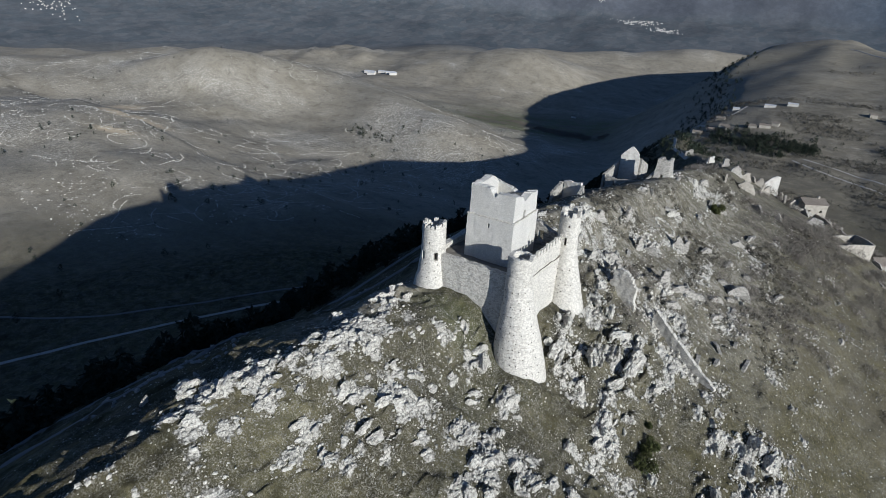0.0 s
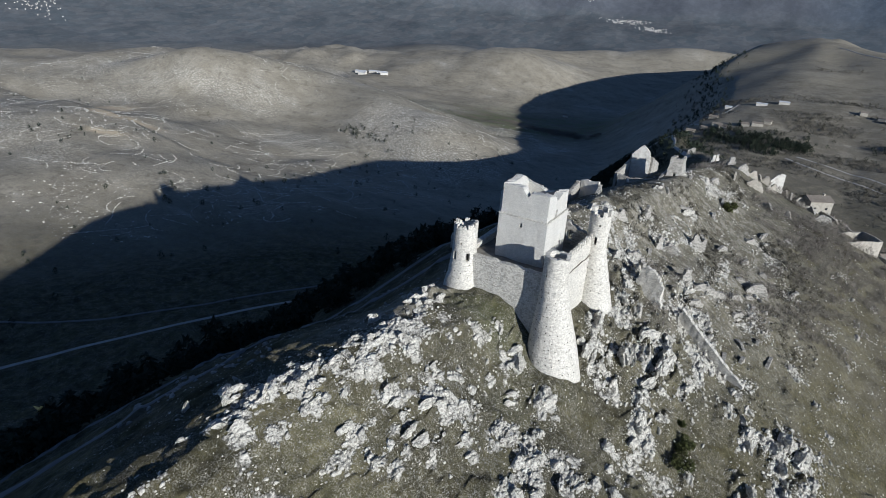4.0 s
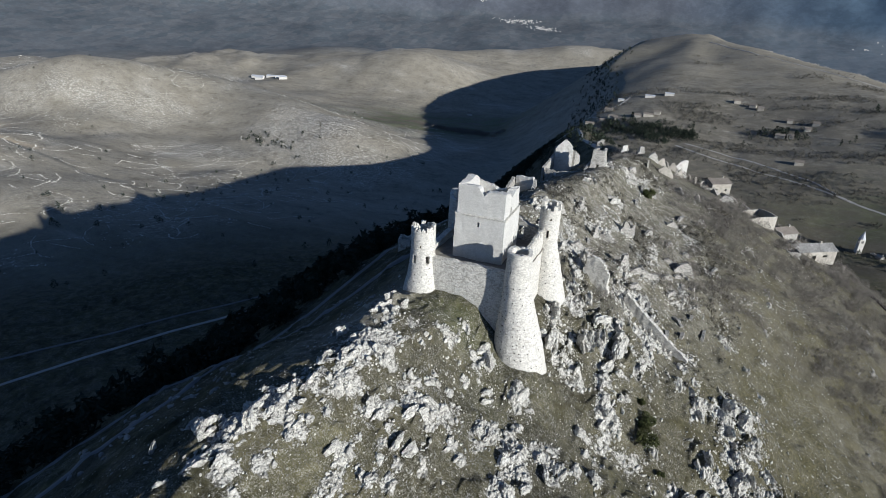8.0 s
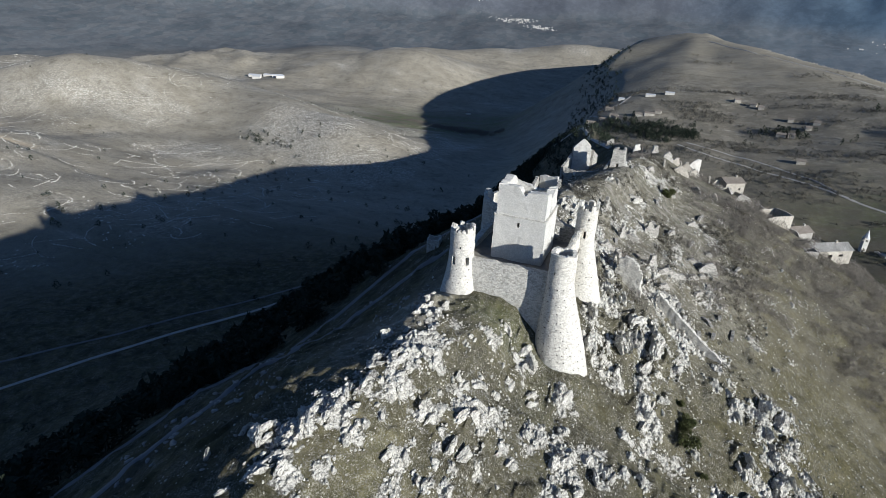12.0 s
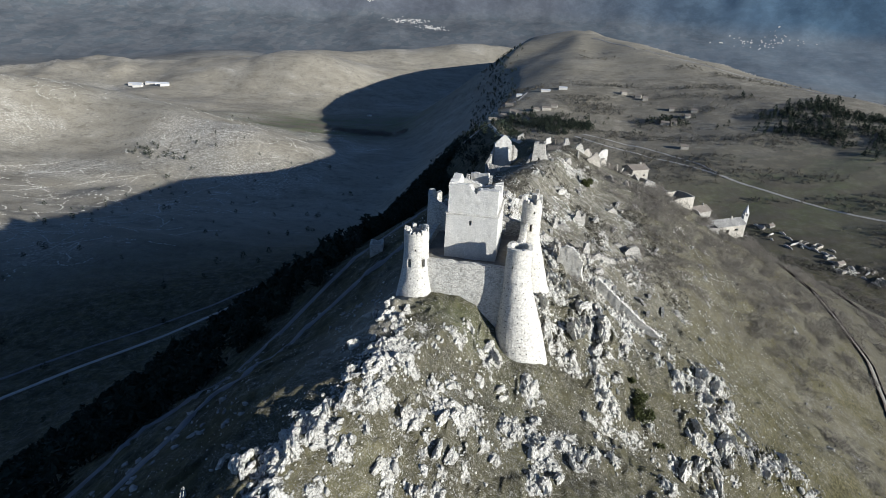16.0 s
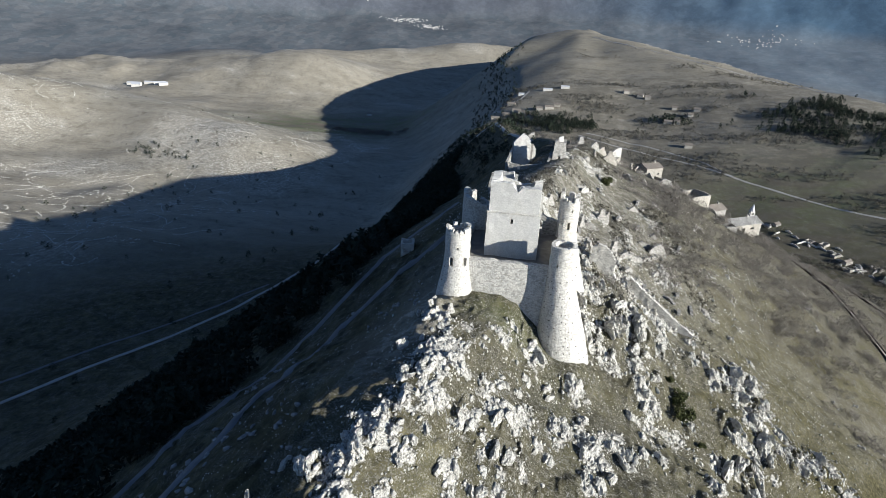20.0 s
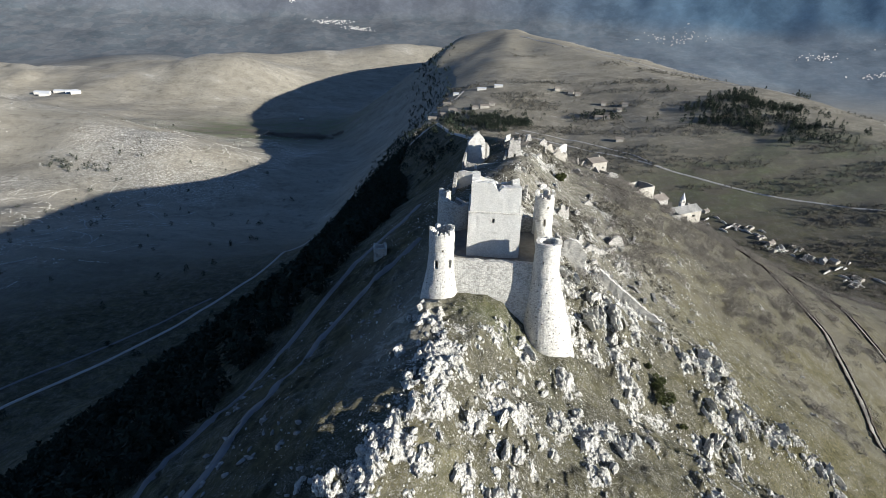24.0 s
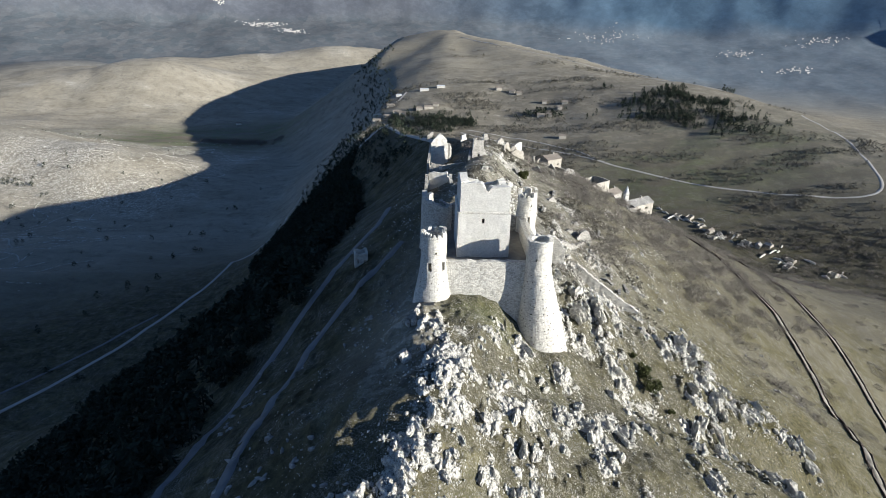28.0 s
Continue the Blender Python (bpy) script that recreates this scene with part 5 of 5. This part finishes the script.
for x, y, w, d, a in ((-1480, 1640, 46, 14, 12), (-1425, 1655, 46, 14, 12), (-1455, 1618, 30, 12, 12), (-1370, 1628, 34, 16, 30), (-1345, 1612, 26, 14, 30)):
    house("long white farm building in the far valley", x, y, w, d, 8, 3, a, plaster, metal_roof, FARM, False, True, 93, None, False)
for x, y in ((-250, 1900), (-232, 1906), (-600, 1500), (-300, 1880)):
    house("lone pale house in the far valley", x, y, 14, 9, 5, 2.5, 20, plaster, tile_roof, FARM, False, True, 94, None, False)


def far_town(label, spots, spread, n, seed):
    r = random.Random(seed)
    vs, fs = [], []
    for cx, cy, k in spots:
        for _ in range(int(n * k)):
            x, y = r.gauss(cx, spread * 1.8 * k), r.gauss(cy, spread * 0.8 * k)
            z, w, d, h = at_ground(x, y) - 3, r.uniform(4, 7) * (2.6 if r.random() < 0.08 else 1), r.uniform(3, 6), r.uniform(4, 5.5)
            b = len(vs)
            vs += [(x + i * w / 2, y + j * d / 2, zz) for zz in (z, z + h) for i, j in ((-1, -1), (1, -1), (1, 1), (-1, 1))]
            vs += [(x - w / 2, y, z + h + 2), (x + w / 2, y, z + h + 2)]
            fs += [(b + i, b + (i + 1) % 4, b + 4 + (i + 1) % 4, b + 4 + i) for i in (0, 2)] + [(b + 1, b + 2, b + 6, b + 9, b + 5), (b + 3, b, b + 4, b + 8, b + 7), (b + 4, b + 5, b + 9, b + 8), (b + 6, b + 7, b + 8, b + 9)]
    return tagged(new("far_town", mesh_of("far_town", vs, fs, plaster)), label, "town", kind="stuff")


far_town("pale houses of a town on the far valley side", ((-1227, 3950, 1.0), (-1025, 3857, 0.6), (-1560, 4060, 0.3)), 42, 110, 1)
far_town("scattered pale houses on the distant plain", ((1025, 3953, 1.0), (1684, 3495, 0.6), (1833, 3161, 0.6), (2172, 3548, 0.8), (-3709, 1506, 1.2)), 62, 62, 2)


# ---------- roads and tracks ----------
def strip(name, label, pts, width, mat, lift=0.12, curb=None):
    """A road draped over the ground along a smooth line."""
    d = [0.0]
    for a, b in zip(pts, pts[1:]):
        d.append(d[-1] + math.hypot(b[0] - a[0], b[1] - a[1]))
    n = max(4, int(d[-1] / max(1.5, 0.006 * math.hypot(*pts[0]))))
    s = np.linspace(0, d[-1], n)
    x, y = np.interp(s, d, [p[0] for p in pts]), np.interp(s, d, [p[1] for p in pts])
    for _ in range(max(2, n // 12)):
        x[1:-1], y[1:-1] = (x[:-2] + 2 * x[1:-1] + x[2:]) / 4, (y[:-2] + 2 * y[1:-1] + y[2:]) / 4
    tx, ty = np.gradient(x), np.gradient(y)
    l = np.hypot(tx, ty)
    nx, ny = -ty / l, tx / l
    vs, fs, cols = [], [], 5
    for i in range(n):
        for k in range(cols):
            o = (k / (cols - 1) - 0.5) * width * (1 + 0.04 * math.sin(i * 0.7))
            px, py = x[i] + nx[i] * o, y[i] + ny[i] * o
            vs.append((px, py, at_ground(px, py) + lift + (0 if 0 < k < cols - 1 else -lift - 0.1)))
    for i in range(n - 1):
        for k in range(cols - 1):
            a = i * cols + k
            fs.append((a, a + 1, a + cols + 1, a + cols))
    me = mesh_of(name, vs, fs, mat, True)
    return tagged(new(name, me), label, "road", kind="structure"), list(zip(x, y, nx, ny))


track_a, line_a = strip("track_1", "pale gravel track along the hillside", ((66, 256), (73, 238), (79, 216), (83, 190), (80, 158), (68, 118), (60, 96), (56, 76), (54, 50), (56, 20)), 2.2, courtyard_earth, 0.3)
track_b, line_b = strip("track_2", "second gravel track lower on the hillside", ((104, 275), (109, 250), (112, 223), (111, 193), (109, 172), (103, 144), (92, 112), (84, 80)), 2.2, courtyard_earth, 0.3)
strip("path_1", "pale footpath on the shaded slope", ((-66, 108), (-74.3, 99.4), (-78.7, 94.2), (-83.2, 85.5), (-85.6, 74), (-86.2, 58), (-86.8, 48), (-91, 25), (-101, 0), (-112, -25)), 2.3, asphalt, 0.3)
strip("path_2", "narrow path below on the shaded slope", ((-74, 160), (-74.5, 137), (-79.3, 124.5), (-83, 111.5), (-88.5, 103), (-92, 93.5), (-95.8, 85), (-98.5, 76), (-99.8, 66), (-100.2, 56), (-104, 35), (-112, 10), (-124, -20)), 2.5, asphalt, 0.3)
strip("road_1", "valley road below the ridge", ((-430, 20), (-395, 85), (-368, 138), (-344, 194), (-325, 240), (-308, 275), (-296, 300), (-280, 330), (-272, 360), (-266, 400), (-260, 440), (-252, 520), (-246, 620), (-240, 720)), 3.6, gravel, 0.5)
strip("road_2", "narrow lane beside the valley road", ((-480, 90), (-440, 120), (-401, 156), (-365, 210), (-340, 262), (-320, 300), (-295, 335), (-278, 375)), 2.6, asphalt, 0.5)
strip("road_3", "pale road round the foot of the far hill", ((-30, 770), (-10, 748), (36, 725), (92, 690), (139, 647), (181, 608), (228, 567), (273, 539), (316, 517), (348, 504), (370, 508), (385, 530), (396, 556), (409, 596), (424, 650), (445, 720), (462, 808)), 3.6, gravel, 0.25)
strip("road_4", "narrow pale lane above the village", ((-20, 778), (30, 754), (77, 721), (112, 688), (132, 656)), 2.4, gravel, 0.4)
strip("road_5", "winding pale road on the far hill", ((-150, 880), (-170, 905), (-130, 940), (-120, 985)), 3.5, gravel, 0.5)
strip("track_3", "pale track over the summit shoulder", ((-20, 1440), (60, 1330), (180, 1180), (300, 1060), (400, 930)), 3.2, gravel, 0.6)
strip("parking", "pale gravel parking place on the saddle", ((-132, 512), (-118, 508), (-100, 503)), 17, gravel, 0.5)
strip("path_3", "path along the crest to the parking place", ((-62, 330), (-86, 400), (-98, 460), (-108, 500)), 3, gravel, 0.4)


def verge(name, label, line, offsets, high, mat):
    """A low dark hedge or wall along the edge of a track."""
    vs, fs = [], []
    for off in offsets:
        for i, (x, y, nx, ny) in enumerate(line):
            h = high * (0.7 + 0.5 * random.random())
            for o, z in ((-0.3, -0.2), (-0.2, h), (0.2, h * 0.95), (0.3, -0.2)):
                px, py = x + nx * (off + o), y + ny * (off + o)
                vs.append((px + random.uniform(-0.1, 0.1), py, at_ground(px, py) + z))
            if i:
                a = len(vs) - 8
                fs += [(a + k, a + k + 1, a + k + 5, a + k + 4) for k in range(3)]
    tagged(new(name, mesh_of(name, vs, fs, mat)), label, "hedge", kind="stuff")


verge("hedge_upper", "low dark hedges lining the upper track", line_a, (-1.2, 1.2), 0.7, bark)
verge("hedge_lower", "low dark hedges lining the lower track", line_b, (-1.2, 1.2), 0.7, bark)

# rows of stones along the ledges and fallen field walls of the western hills
r = random.Random(77)
rows = []
for _ in range(800):
    x, y = r.uniform(-1560, -440), r.uniform(180, 1180)
    if math.hypot(x, y) < 600 or float(fractal(x, y, 190, 3, 91)) < r.uniform(0.05, 0.4):
        continue
    a = math.atan2(at_ground(x + 8, y) - at_ground(x - 8, y), -at_ground(x, y + 8) + at_ground(x, y - 8)) + r.gauss(0, 0.25) + (1.3 if r.random() < 0.2 else 0)
    bend, n = r.gauss(0, 0.03), r.randrange(14, 80)
    for i in range(n):
        if r.random() < 0.88:
            px, py = x + r.gauss(0, 0.35), y + r.gauss(0, 0.35)
            rows.append((px, py, at_ground(px, py), 0.35 + 0.75 * r.random() ** 1.6, r.uniform(0, 6.28), r.uniform(0.6, 1.0)))
        a += bend + r.gauss(0, 0.06)
        x, y = x + 0.95 * math.cos(a), y + 0.95 * math.sin(a)
scatter("fallen_walls", "fallen pale dry-stone walls along the far hills", "walls", [chip(k) for k in range(6)], rows, limestone)

# poles
for k, (x, y, h, lean) in enumerate(((30, 330, 12, 8), (62, 338, 12, 10), (234, 430, 14, 4), (112, 330, 10, 0), (-40, 258, 7, 0))):
    pole = thing("utility_pole", "slim timber utility pole beside the houses", "pole", "utility poles", "", (x, y, at_ground(x, y) - 0.5))
    bm = bmesh.new()
    bmesh.ops.create_cone(bm, segments=8, radius1=0.22, radius2=0.14, depth=h, matrix=pose(0, 0, h / 2, 0, lean, 0))
    part("shaft", bm, timber, pole)
    bm = bmesh.new()
    block(bm, -1.1, 1.1, -0.08, 0.08, h - 0.9, h - 0.7, 0, pose(0, 0, 0, 0, lean, 0))
    part("crossarm", bm, timber, pole)


# ---------- plants ----------
def twiggy(seed, n=46, spread=1.0, lean=0.9):
    """A leafless bush: thin blades that fan out from the foot."""
    r = np.random.RandomState(seed)
    v, f = [], []
    for k in range(n):
        a, up = r.uniform(0, 6.283), r.uniform(0.25, 1.0)
        tip = np.array([math.cos(a) * spread * r.uniform(0.3, 1), math.sin(a) * spread * r.uniform(0.3, 1), up * lean])
        root = tip * np.array([0.25, 0.25, 0.0]) * r.uniform(0, 1)
        mid = (root + tip) / 2 + r.normal(0, 0.08, 3)
        wv = np.array([-math.sin(a), math.cos(a), r.uniform(-0.4, 0.4)]) * 0.035
        b = len(v)
        v += [root - wv * 0.5, root + wv * 0.5, mid + wv, mid - wv, tip]
        f += [(b, b + 1, b + 2), (b, b + 2, b + 3), (b + 3, b + 2, b + 4)]
    return np.array(v), np.array(f)


def crown(seed, n, wide=0.34, leaf=0.07, low=0.12, power=0.75):
    """An evergreen: a stem and a ragged crown of many small sprays, widest a third of the way up."""
    r = np.random.RandomState(seed)
    v, f = [(0.03, 0, -0.1), (-0.03, 0.03, -0.1), (-0.03, -0.03, -0.1), (0, 0, 0.9)], [(0, 1, 3), (1, 2, 3), (2, 0, 3)]
    lobe = r.uniform(0, 6.283, 2)
    for _ in range(n):
        h, a = r.uniform(0, 1) ** 0.8, r.uniform(0, 6.283)
        q = wide * min(1.0, 4 * h + 0.3) * (1 - h) ** power * r.uniform(0.45, 1.0) * (1 + 0.25 * math.sin(3 * a + lobe[0]) + 0.2 * math.sin(9 * h + lobe[1]))
        p = np.array([q * math.cos(a), q * math.sin(a), low + (1 - low) * h])
        b = len(v)
        out = np.array([math.cos(a), math.sin(a), -0.35]) * leaf
        v += [tuple(p - out * 0.6), tuple(p + out + r.normal(0, 0.4 * leaf, 3)), tuple(p + r.normal(0, 0.9 * leaf, 3))]
        f.append((b, b + 1, b + 2))
    return np.array(v, float), np.array(f)


def brush(seed, n=320):
    """A leafless bush seen from afar: a low cloud of fine twigs."""
    r = np.random.RandomState(seed)
    v, f = [], []
    for _ in range(n):
        a, q = r.uniform(0, 6.283), r.uniform(0, 1) ** 0.5
        p = np.array([q * math.cos(a), q * math.sin(a), r.uniform(0.05, 1) * (1.0 - 0.6 * q)])
        d = r.normal(0, 0.08, 3) + np.array([0.04 * math.cos(a), 0.04 * math.sin(a), 0.1])
        w = r.normal(0, 0.019, 3)
        b = len(v)
        v += [p - w, p + w, p + d]
        f.append((b, b + 1, b + 2))
    return np.array(v), np.array(f)


TWIGS = [brush(k) for k in range(8)]
WOOD_TREES = [crown(k, 84, 0.36 + 0.03 * (k % 3), 0.095, 0.1, 0.6) for k in range(8)]
PINES = [crown(20 + k, 46, 0.33, 0.11) for k in range(6)]
CROWNS = [crown(30 + k, 60, 0.46, 0.1, 0.08, 0.5) for k in range(6)]
LOW_SCRUB = [crown(40 + k, 14, 0.62, 0.2, 0.02, 0.5) for k in range(8)]
TUFTS = [twiggy(50 + k, 2, 0.45, 0.8) for k in range(5)]


def plant(name, label, category, meshes, x, y, low, high, mat, seed, sink=0.1):
    r = np.random.RandomState(seed)
    size = r.uniform(low, high, len(x))
    return scatter(name, label, category, meshes, np.stack([x, y, land(x, y) - sink * size, size, r.uniform(0, 6.28, len(x)), r.uniform(0.8, 1.25, len(x))], 1), mat)


def sprinkle(seed, n, box, density):
    r = np.random.RandomState(seed)
    x, y = r.uniform(box[0], box[1], n), r.uniform(box[2], box[3], n)
    ok = r.uniform(size=n) < density(x, y)
    return x[ok], y[ok]


def crest_at(y):
    return np.interp(y, CREST_Y, CREST_X)


# pines on the shaded western flank, below the paths
def in_wood(x, y):
    right = np.interp(y, (-70, 0, 25, 58, 80, 92, 108, 128, 159, 240, 320, 420), (-140, -119, -109.5, -104, -103.5, -100, -91, -88, -87, -92, -104, -128))
    left = np.interp(y, (-70, 60, 130, 190, 300, 420, 480), (-360, -290, -235, -210, -232, -222, -190))
    return (x < right - 2 + 3 * grain(x, y, 14, 3)) & (x > left + 22 * fractal(x, y, 60, 2, 4))


x, y = sprinkle(1, 8000, (-380, -80, -70, 215), lambda x, y: in_wood(x, y) * 0.8)
plant("pine_wood", "dark pine wood on the shaded flank", "trees", WOOD_TREES, x, y, 5, 9, pine_leaf, 1)
x, y = sprinkle(13, 8200, (-260, -80, 215, 480), lambda x, y: in_wood(x, y) * 0.8)
plant("upper_pine_wood", "dark pine wood further along the shaded flank", "trees", PINES, x, y, 5, 9, pine_leaf, 13)
# trees along the crest beyond the saddle and on its shaded side
x, y = sprinkle(2, 9000, (-420, -60, 330, 1480), lambda x, y: np.clip(1 - np.abs(crest_at(y) - x - 28) / 50, 0, 1) * np.where(y < 560, 0.7, 0.55))
plant("crest_trees", "dark trees along the crest of the far ridge", "trees", PINES + CROWNS, x, y, 3.5, 7, pine_leaf, 2)
# pine plantation on the far hill
x, y = sprinkle(3, 6400, (140, 420, 620, 980), lambda x, y: np.clip(1.4 * hump(x, y, 292, 808, 66, 100, 12) - 0.5 + 0.7 * grain(x, y, 30, 8), 0, 0.9))
plant("pine_plantation", "dark pine plantation on the far hill", "trees", PINES, x, y, 5, 9, pine_leaf, 3)
x, y = sprinkle(4, 700, (20, 220, 780, 930), lambda x, y: np.clip(1.3 * hump(x, y, 92, 842, 42, 20, 10) + 0.8 * hump(x, y, -60, 560, 40, 60) - 0.3, 0, 1))
plant("small_copse", "dark copse beside the far houses", "trees", CROWNS, x, y, 6, 10, pine_leaf, 4)
x, y = sprinkle(41, 1500, (-120, 60, 330, 600), lambda x, y: np.clip(1.4 * hump(x, y, -52, 470, 45, 60) - 0.2, 0, 1))
plant("saddle_copse", "evergreen trees on the saddle", "trees", CROWNS, x, y, 5, 9, pine_leaf, 41)
x, y = sprinkle(42, 2600, (-150, 60, 740, 880), lambda x, y: np.clip(1.5 * hump(x, y, -48, 808, 52, 26, 8) + 0.9 * hump(x, y, -118, 838, 26, 30) - 0.3 + 0.5 * grain(x, y, 16, 43), 0, 1))
plant("evergreen_belt", "belt of dark evergreen trees below the far farm", "trees", CROWNS, x, y, 4, 8, pine_leaf, 42)
# bushes and hedges over the far hill and basin
x, y = sprinkle(5, 60000, (-210, 480, 360, 1300), lambda x, y: np.clip(0.17 + 1.0 * grain(x * 0.3 + 0.1 * y, y, 22, 11) + 0.5 * fractal(x, y, 110, 2, 12) - np.clip((y - 850) / 400, 0, 0.7) - 0.5 * np.clip((x - 330) / 80, 0, 1), 0, 0.8) * (x > crest_at(y)))
plant("far_scrub", "dark thorn scrub in rows on the far hill", "scrub", LOW_SCRUB, x, y, 1.4, 3.8, thorn, 5)
x, y = sprinkle(14, 15000, (-50, 40, 106, 250), lambda x, y: np.clip(1.3 * fractal(x, y * 0.7, 11, 3, 16) - 0.05, 0, 0.7) * (x > crest_at(y) - 2) * np.clip((6 + 0.1 * (y - 110) - x) / 10, 0, 1))
plant("hilltop_heath", "low dark heath between the ruins of the hilltop", "scrub", LOW_SCRUB, x, y, 0.5, 1.5, thorn, 14, 0.15)
# leafless thickets on the eastern slope
def thicket(x, y):
    """Where bare bushes grow closely on the eastern slope and round the hamlet."""
    belts = sum(k * hump(x, y, *at) for k, at in ((1.0, (22, 196, 26, 34, -20)), (1.0, (48, 176, 20, 40, -10)), (0.9, (0, 176, 16, 26, 0)), (0.9, (62, 216, 30, 46, 0)), (0.8, (-14, 166, 14, 22, 0)), (0.9, (36, 226, 40, 26, 0)), (0.7, (44, 140, 12, 20, 0))))
    return np.clip(1.15 * belts - 0.35 - 1.0 * hump(x, y, 18, 132, 20, 26) + 0.95 * fractal(x, y, 17, 3, 13), 0, 1) * np.clip((x - crest_at(y) - 8) / 14, 0, 1)


x, y = sprinkle(6, 6200, (-36, 130, 104, 330), lambda x, y: 0.5 * thicket(x, y))
plant("bare_thicket", "leafless grey-brown thicket on the slope", "scrub", TWIGS, x, y, 1.4, 3.4, twig, 6)
x, y = sprinkle(61, 1800, (-44, 70, 112, 300), lambda x, y: np.clip(0.9 * fractal(x, y, 12, 3, 14) - 0.8 * hump(x, y, 22, 128, 30, 34), 0, 0.6) * np.clip((x - crest_at(y) - 5) / 10, 0, 1))
plant("low_bushes", "low leafless bushes scattered over the slope", "scrub", TWIGS, x, y, 0.6, 1.7, twig, 61, 0.2)
x, y = sprinkle(7, 1000, (20, 200, 60, 300), lambda x, y: 0.25 * np.clip((x - 30) / 30, 0, 1))
plant("slope_bushes", "small bare bushes on the grassy slope", "scrub", TWIGS, x, y, 0.8, 2.4, twig, 7)
x, y = sprinkle(8, 700, (80, 300, 280, 480), lambda x, y: 0.6 + 0 * x)
plant("village_trees", "bare trees round the lower village", "trees", TWIGS, x, y, 2.5, 4.5, twig, 8)
x, y = sprinkle(81, 520, (5, 90, 215, 340), lambda x, y: np.clip(0.3 + grain(x, y, 18, 83), 0, 0.8) * np.all([np.hypot(x - a, y - b) > 12 for a, b in ((-2, 274), (9, 233), (20, 242), (12, 252), (41, 250), (15, 225), (36, 238))], axis=0))
plant("hamlet_trees", "bare trees among the hamlet houses", "trees", TWIGS, x, y, 2.4, 4.6, twig, 81)
x, y = sprinkle(82, 420, (-75, 40, 225, 400), lambda x, y: np.clip(0.2 + grain(x, y, 20, 84), 0, 0.8) * (np.abs(x - crest_at(y) - 12) < 34))
plant("crest_bushes", "dark bushes between the ruins of the village crest", "scrub", TWIGS, x, y, 1.8, 4.0, twig, 82, 0.2)
# scattered trees in the valley and on the western hills
x, y = sprinkle(9, 240, (-700, -200, 60, 900), lambda x, y: 0.5 * (crest_at(y) - x > 170))
plant("valley_trees", "scattered dark trees in the valley", "trees", CROWNS, x, y, 4, 8, pine_leaf, 9)
x, y = sprinkle(10, 900, (-1500, -450, 250, 1300), lambda x, y: np.clip(1.2 * fractal(x, y, 130, 2, 15) - 0.2, 0, 1))
plant("hill_shrubs", "scattered dark shrubs on the western hills", "scrub", CROWNS, x, y, 3, 7, pine_leaf, 10)
x, y = sprinkle(101, 900, (-900, -560, 700, 930), lambda x, y: np.clip(1.1 * hump(x, y, -735, 808, 75, 22, -10) - 0.15, 0, 1))
plant("gully_shrubs", "dark shrubs in a gully of the western hills", "scrub", CROWNS, x, y, 3, 7, pine_leaf, 101)
x, y = sprinkle(11, 420, (-610, -410, 1225, 1300), lambda x, y: np.clip(1.5 * hump(x, y, -520, 1262, 75, 14, -8), 0, 1))
plant("poplar_grove", "bare poplar grove at the edge of the fields", "trees", TWIGS, x, y, 6, 9, twig, 11)
# dry tufts on the slopes near the castle
x, y = sprinkle(12, 52000, (-80, 40, 15, 140), lambda x, y: (0.85 - 0.8 * rockiness(x, y)) * np.clip(0.55 + 0.6 * grain(x, y, 6, 17), 0, 1) * ~((x > -61) & (x < -36) & (y > 80.5) & (y < 104)))
plant("grass_tufts", "dry yellow grass tufts between the rocks", "grass", TUFTS, x, y, 0.2, 0.5, dry_grass, 12)


def evergreen(x, y, s, label, seed):
    bush = thing("evergreen_bush", label, "bush", "evergreen bushes", "", (x, y, at_ground(x, y)))
    r = random.Random(seed)
    bm = bmesh.new()
    for _ in range(5):
        a = r.uniform(0, 6.283)
        tip = Vector((0.5 * s * math.cos(a), 0.5 * s * math.sin(a), s * r.uniform(0.5, 0.8)))
        m = tip.to_track_quat("Z", "Y").to_matrix().to_4x4()
        bmesh.ops.create_cone(bm, segments=5, radius1=0.07 * s, radius2=0.02 * s, depth=tip.length, matrix=m @ Matrix.Translation((0, 0, tip.length / 2)))
    part("stem", bm, bark, bush)
    bm = bmesh.new()
    lobes = [Vector((r.uniform(-0.6, 0.6), r.uniform(-0.7, 0.7), r.uniform(0.35, 0.95))) * s for _ in range(7)]
    for _ in range(1500):
        c = r.choice(lobes)
        d = Vector((r.gauss(0, 1), r.gauss(0, 1), r.gauss(0, 1))).normalized() * s * 0.42 * r.uniform(0.55, 1.0)
        p = c + d
        vs = [bm.verts.new(p + Vector((r.gauss(0, 0.07), r.gauss(0, 0.07), r.gauss(0, 0.07))) * s) for _ in range(3)]
        bm.faces.new(vs)
    part("crown", bm, bush_leaf, bush)


evergreen(-10.6, 86.4, 2.2, "dark green evergreen bush growing between rocks", 1)
evergreen(-11.6, 90.2, 2.0, "grey-green bush above a darker one", 2)
evergreen(-13.4, 93.2, 1.1, "small evergreen bush under the crag", 3)
evergreen(-24.5, 200.5, 2.6, "olive green bush on the hilltop slope", 4)
evergreen(-7.2, 82.8, 0.9, "low evergreen shrub on the slope", 5)
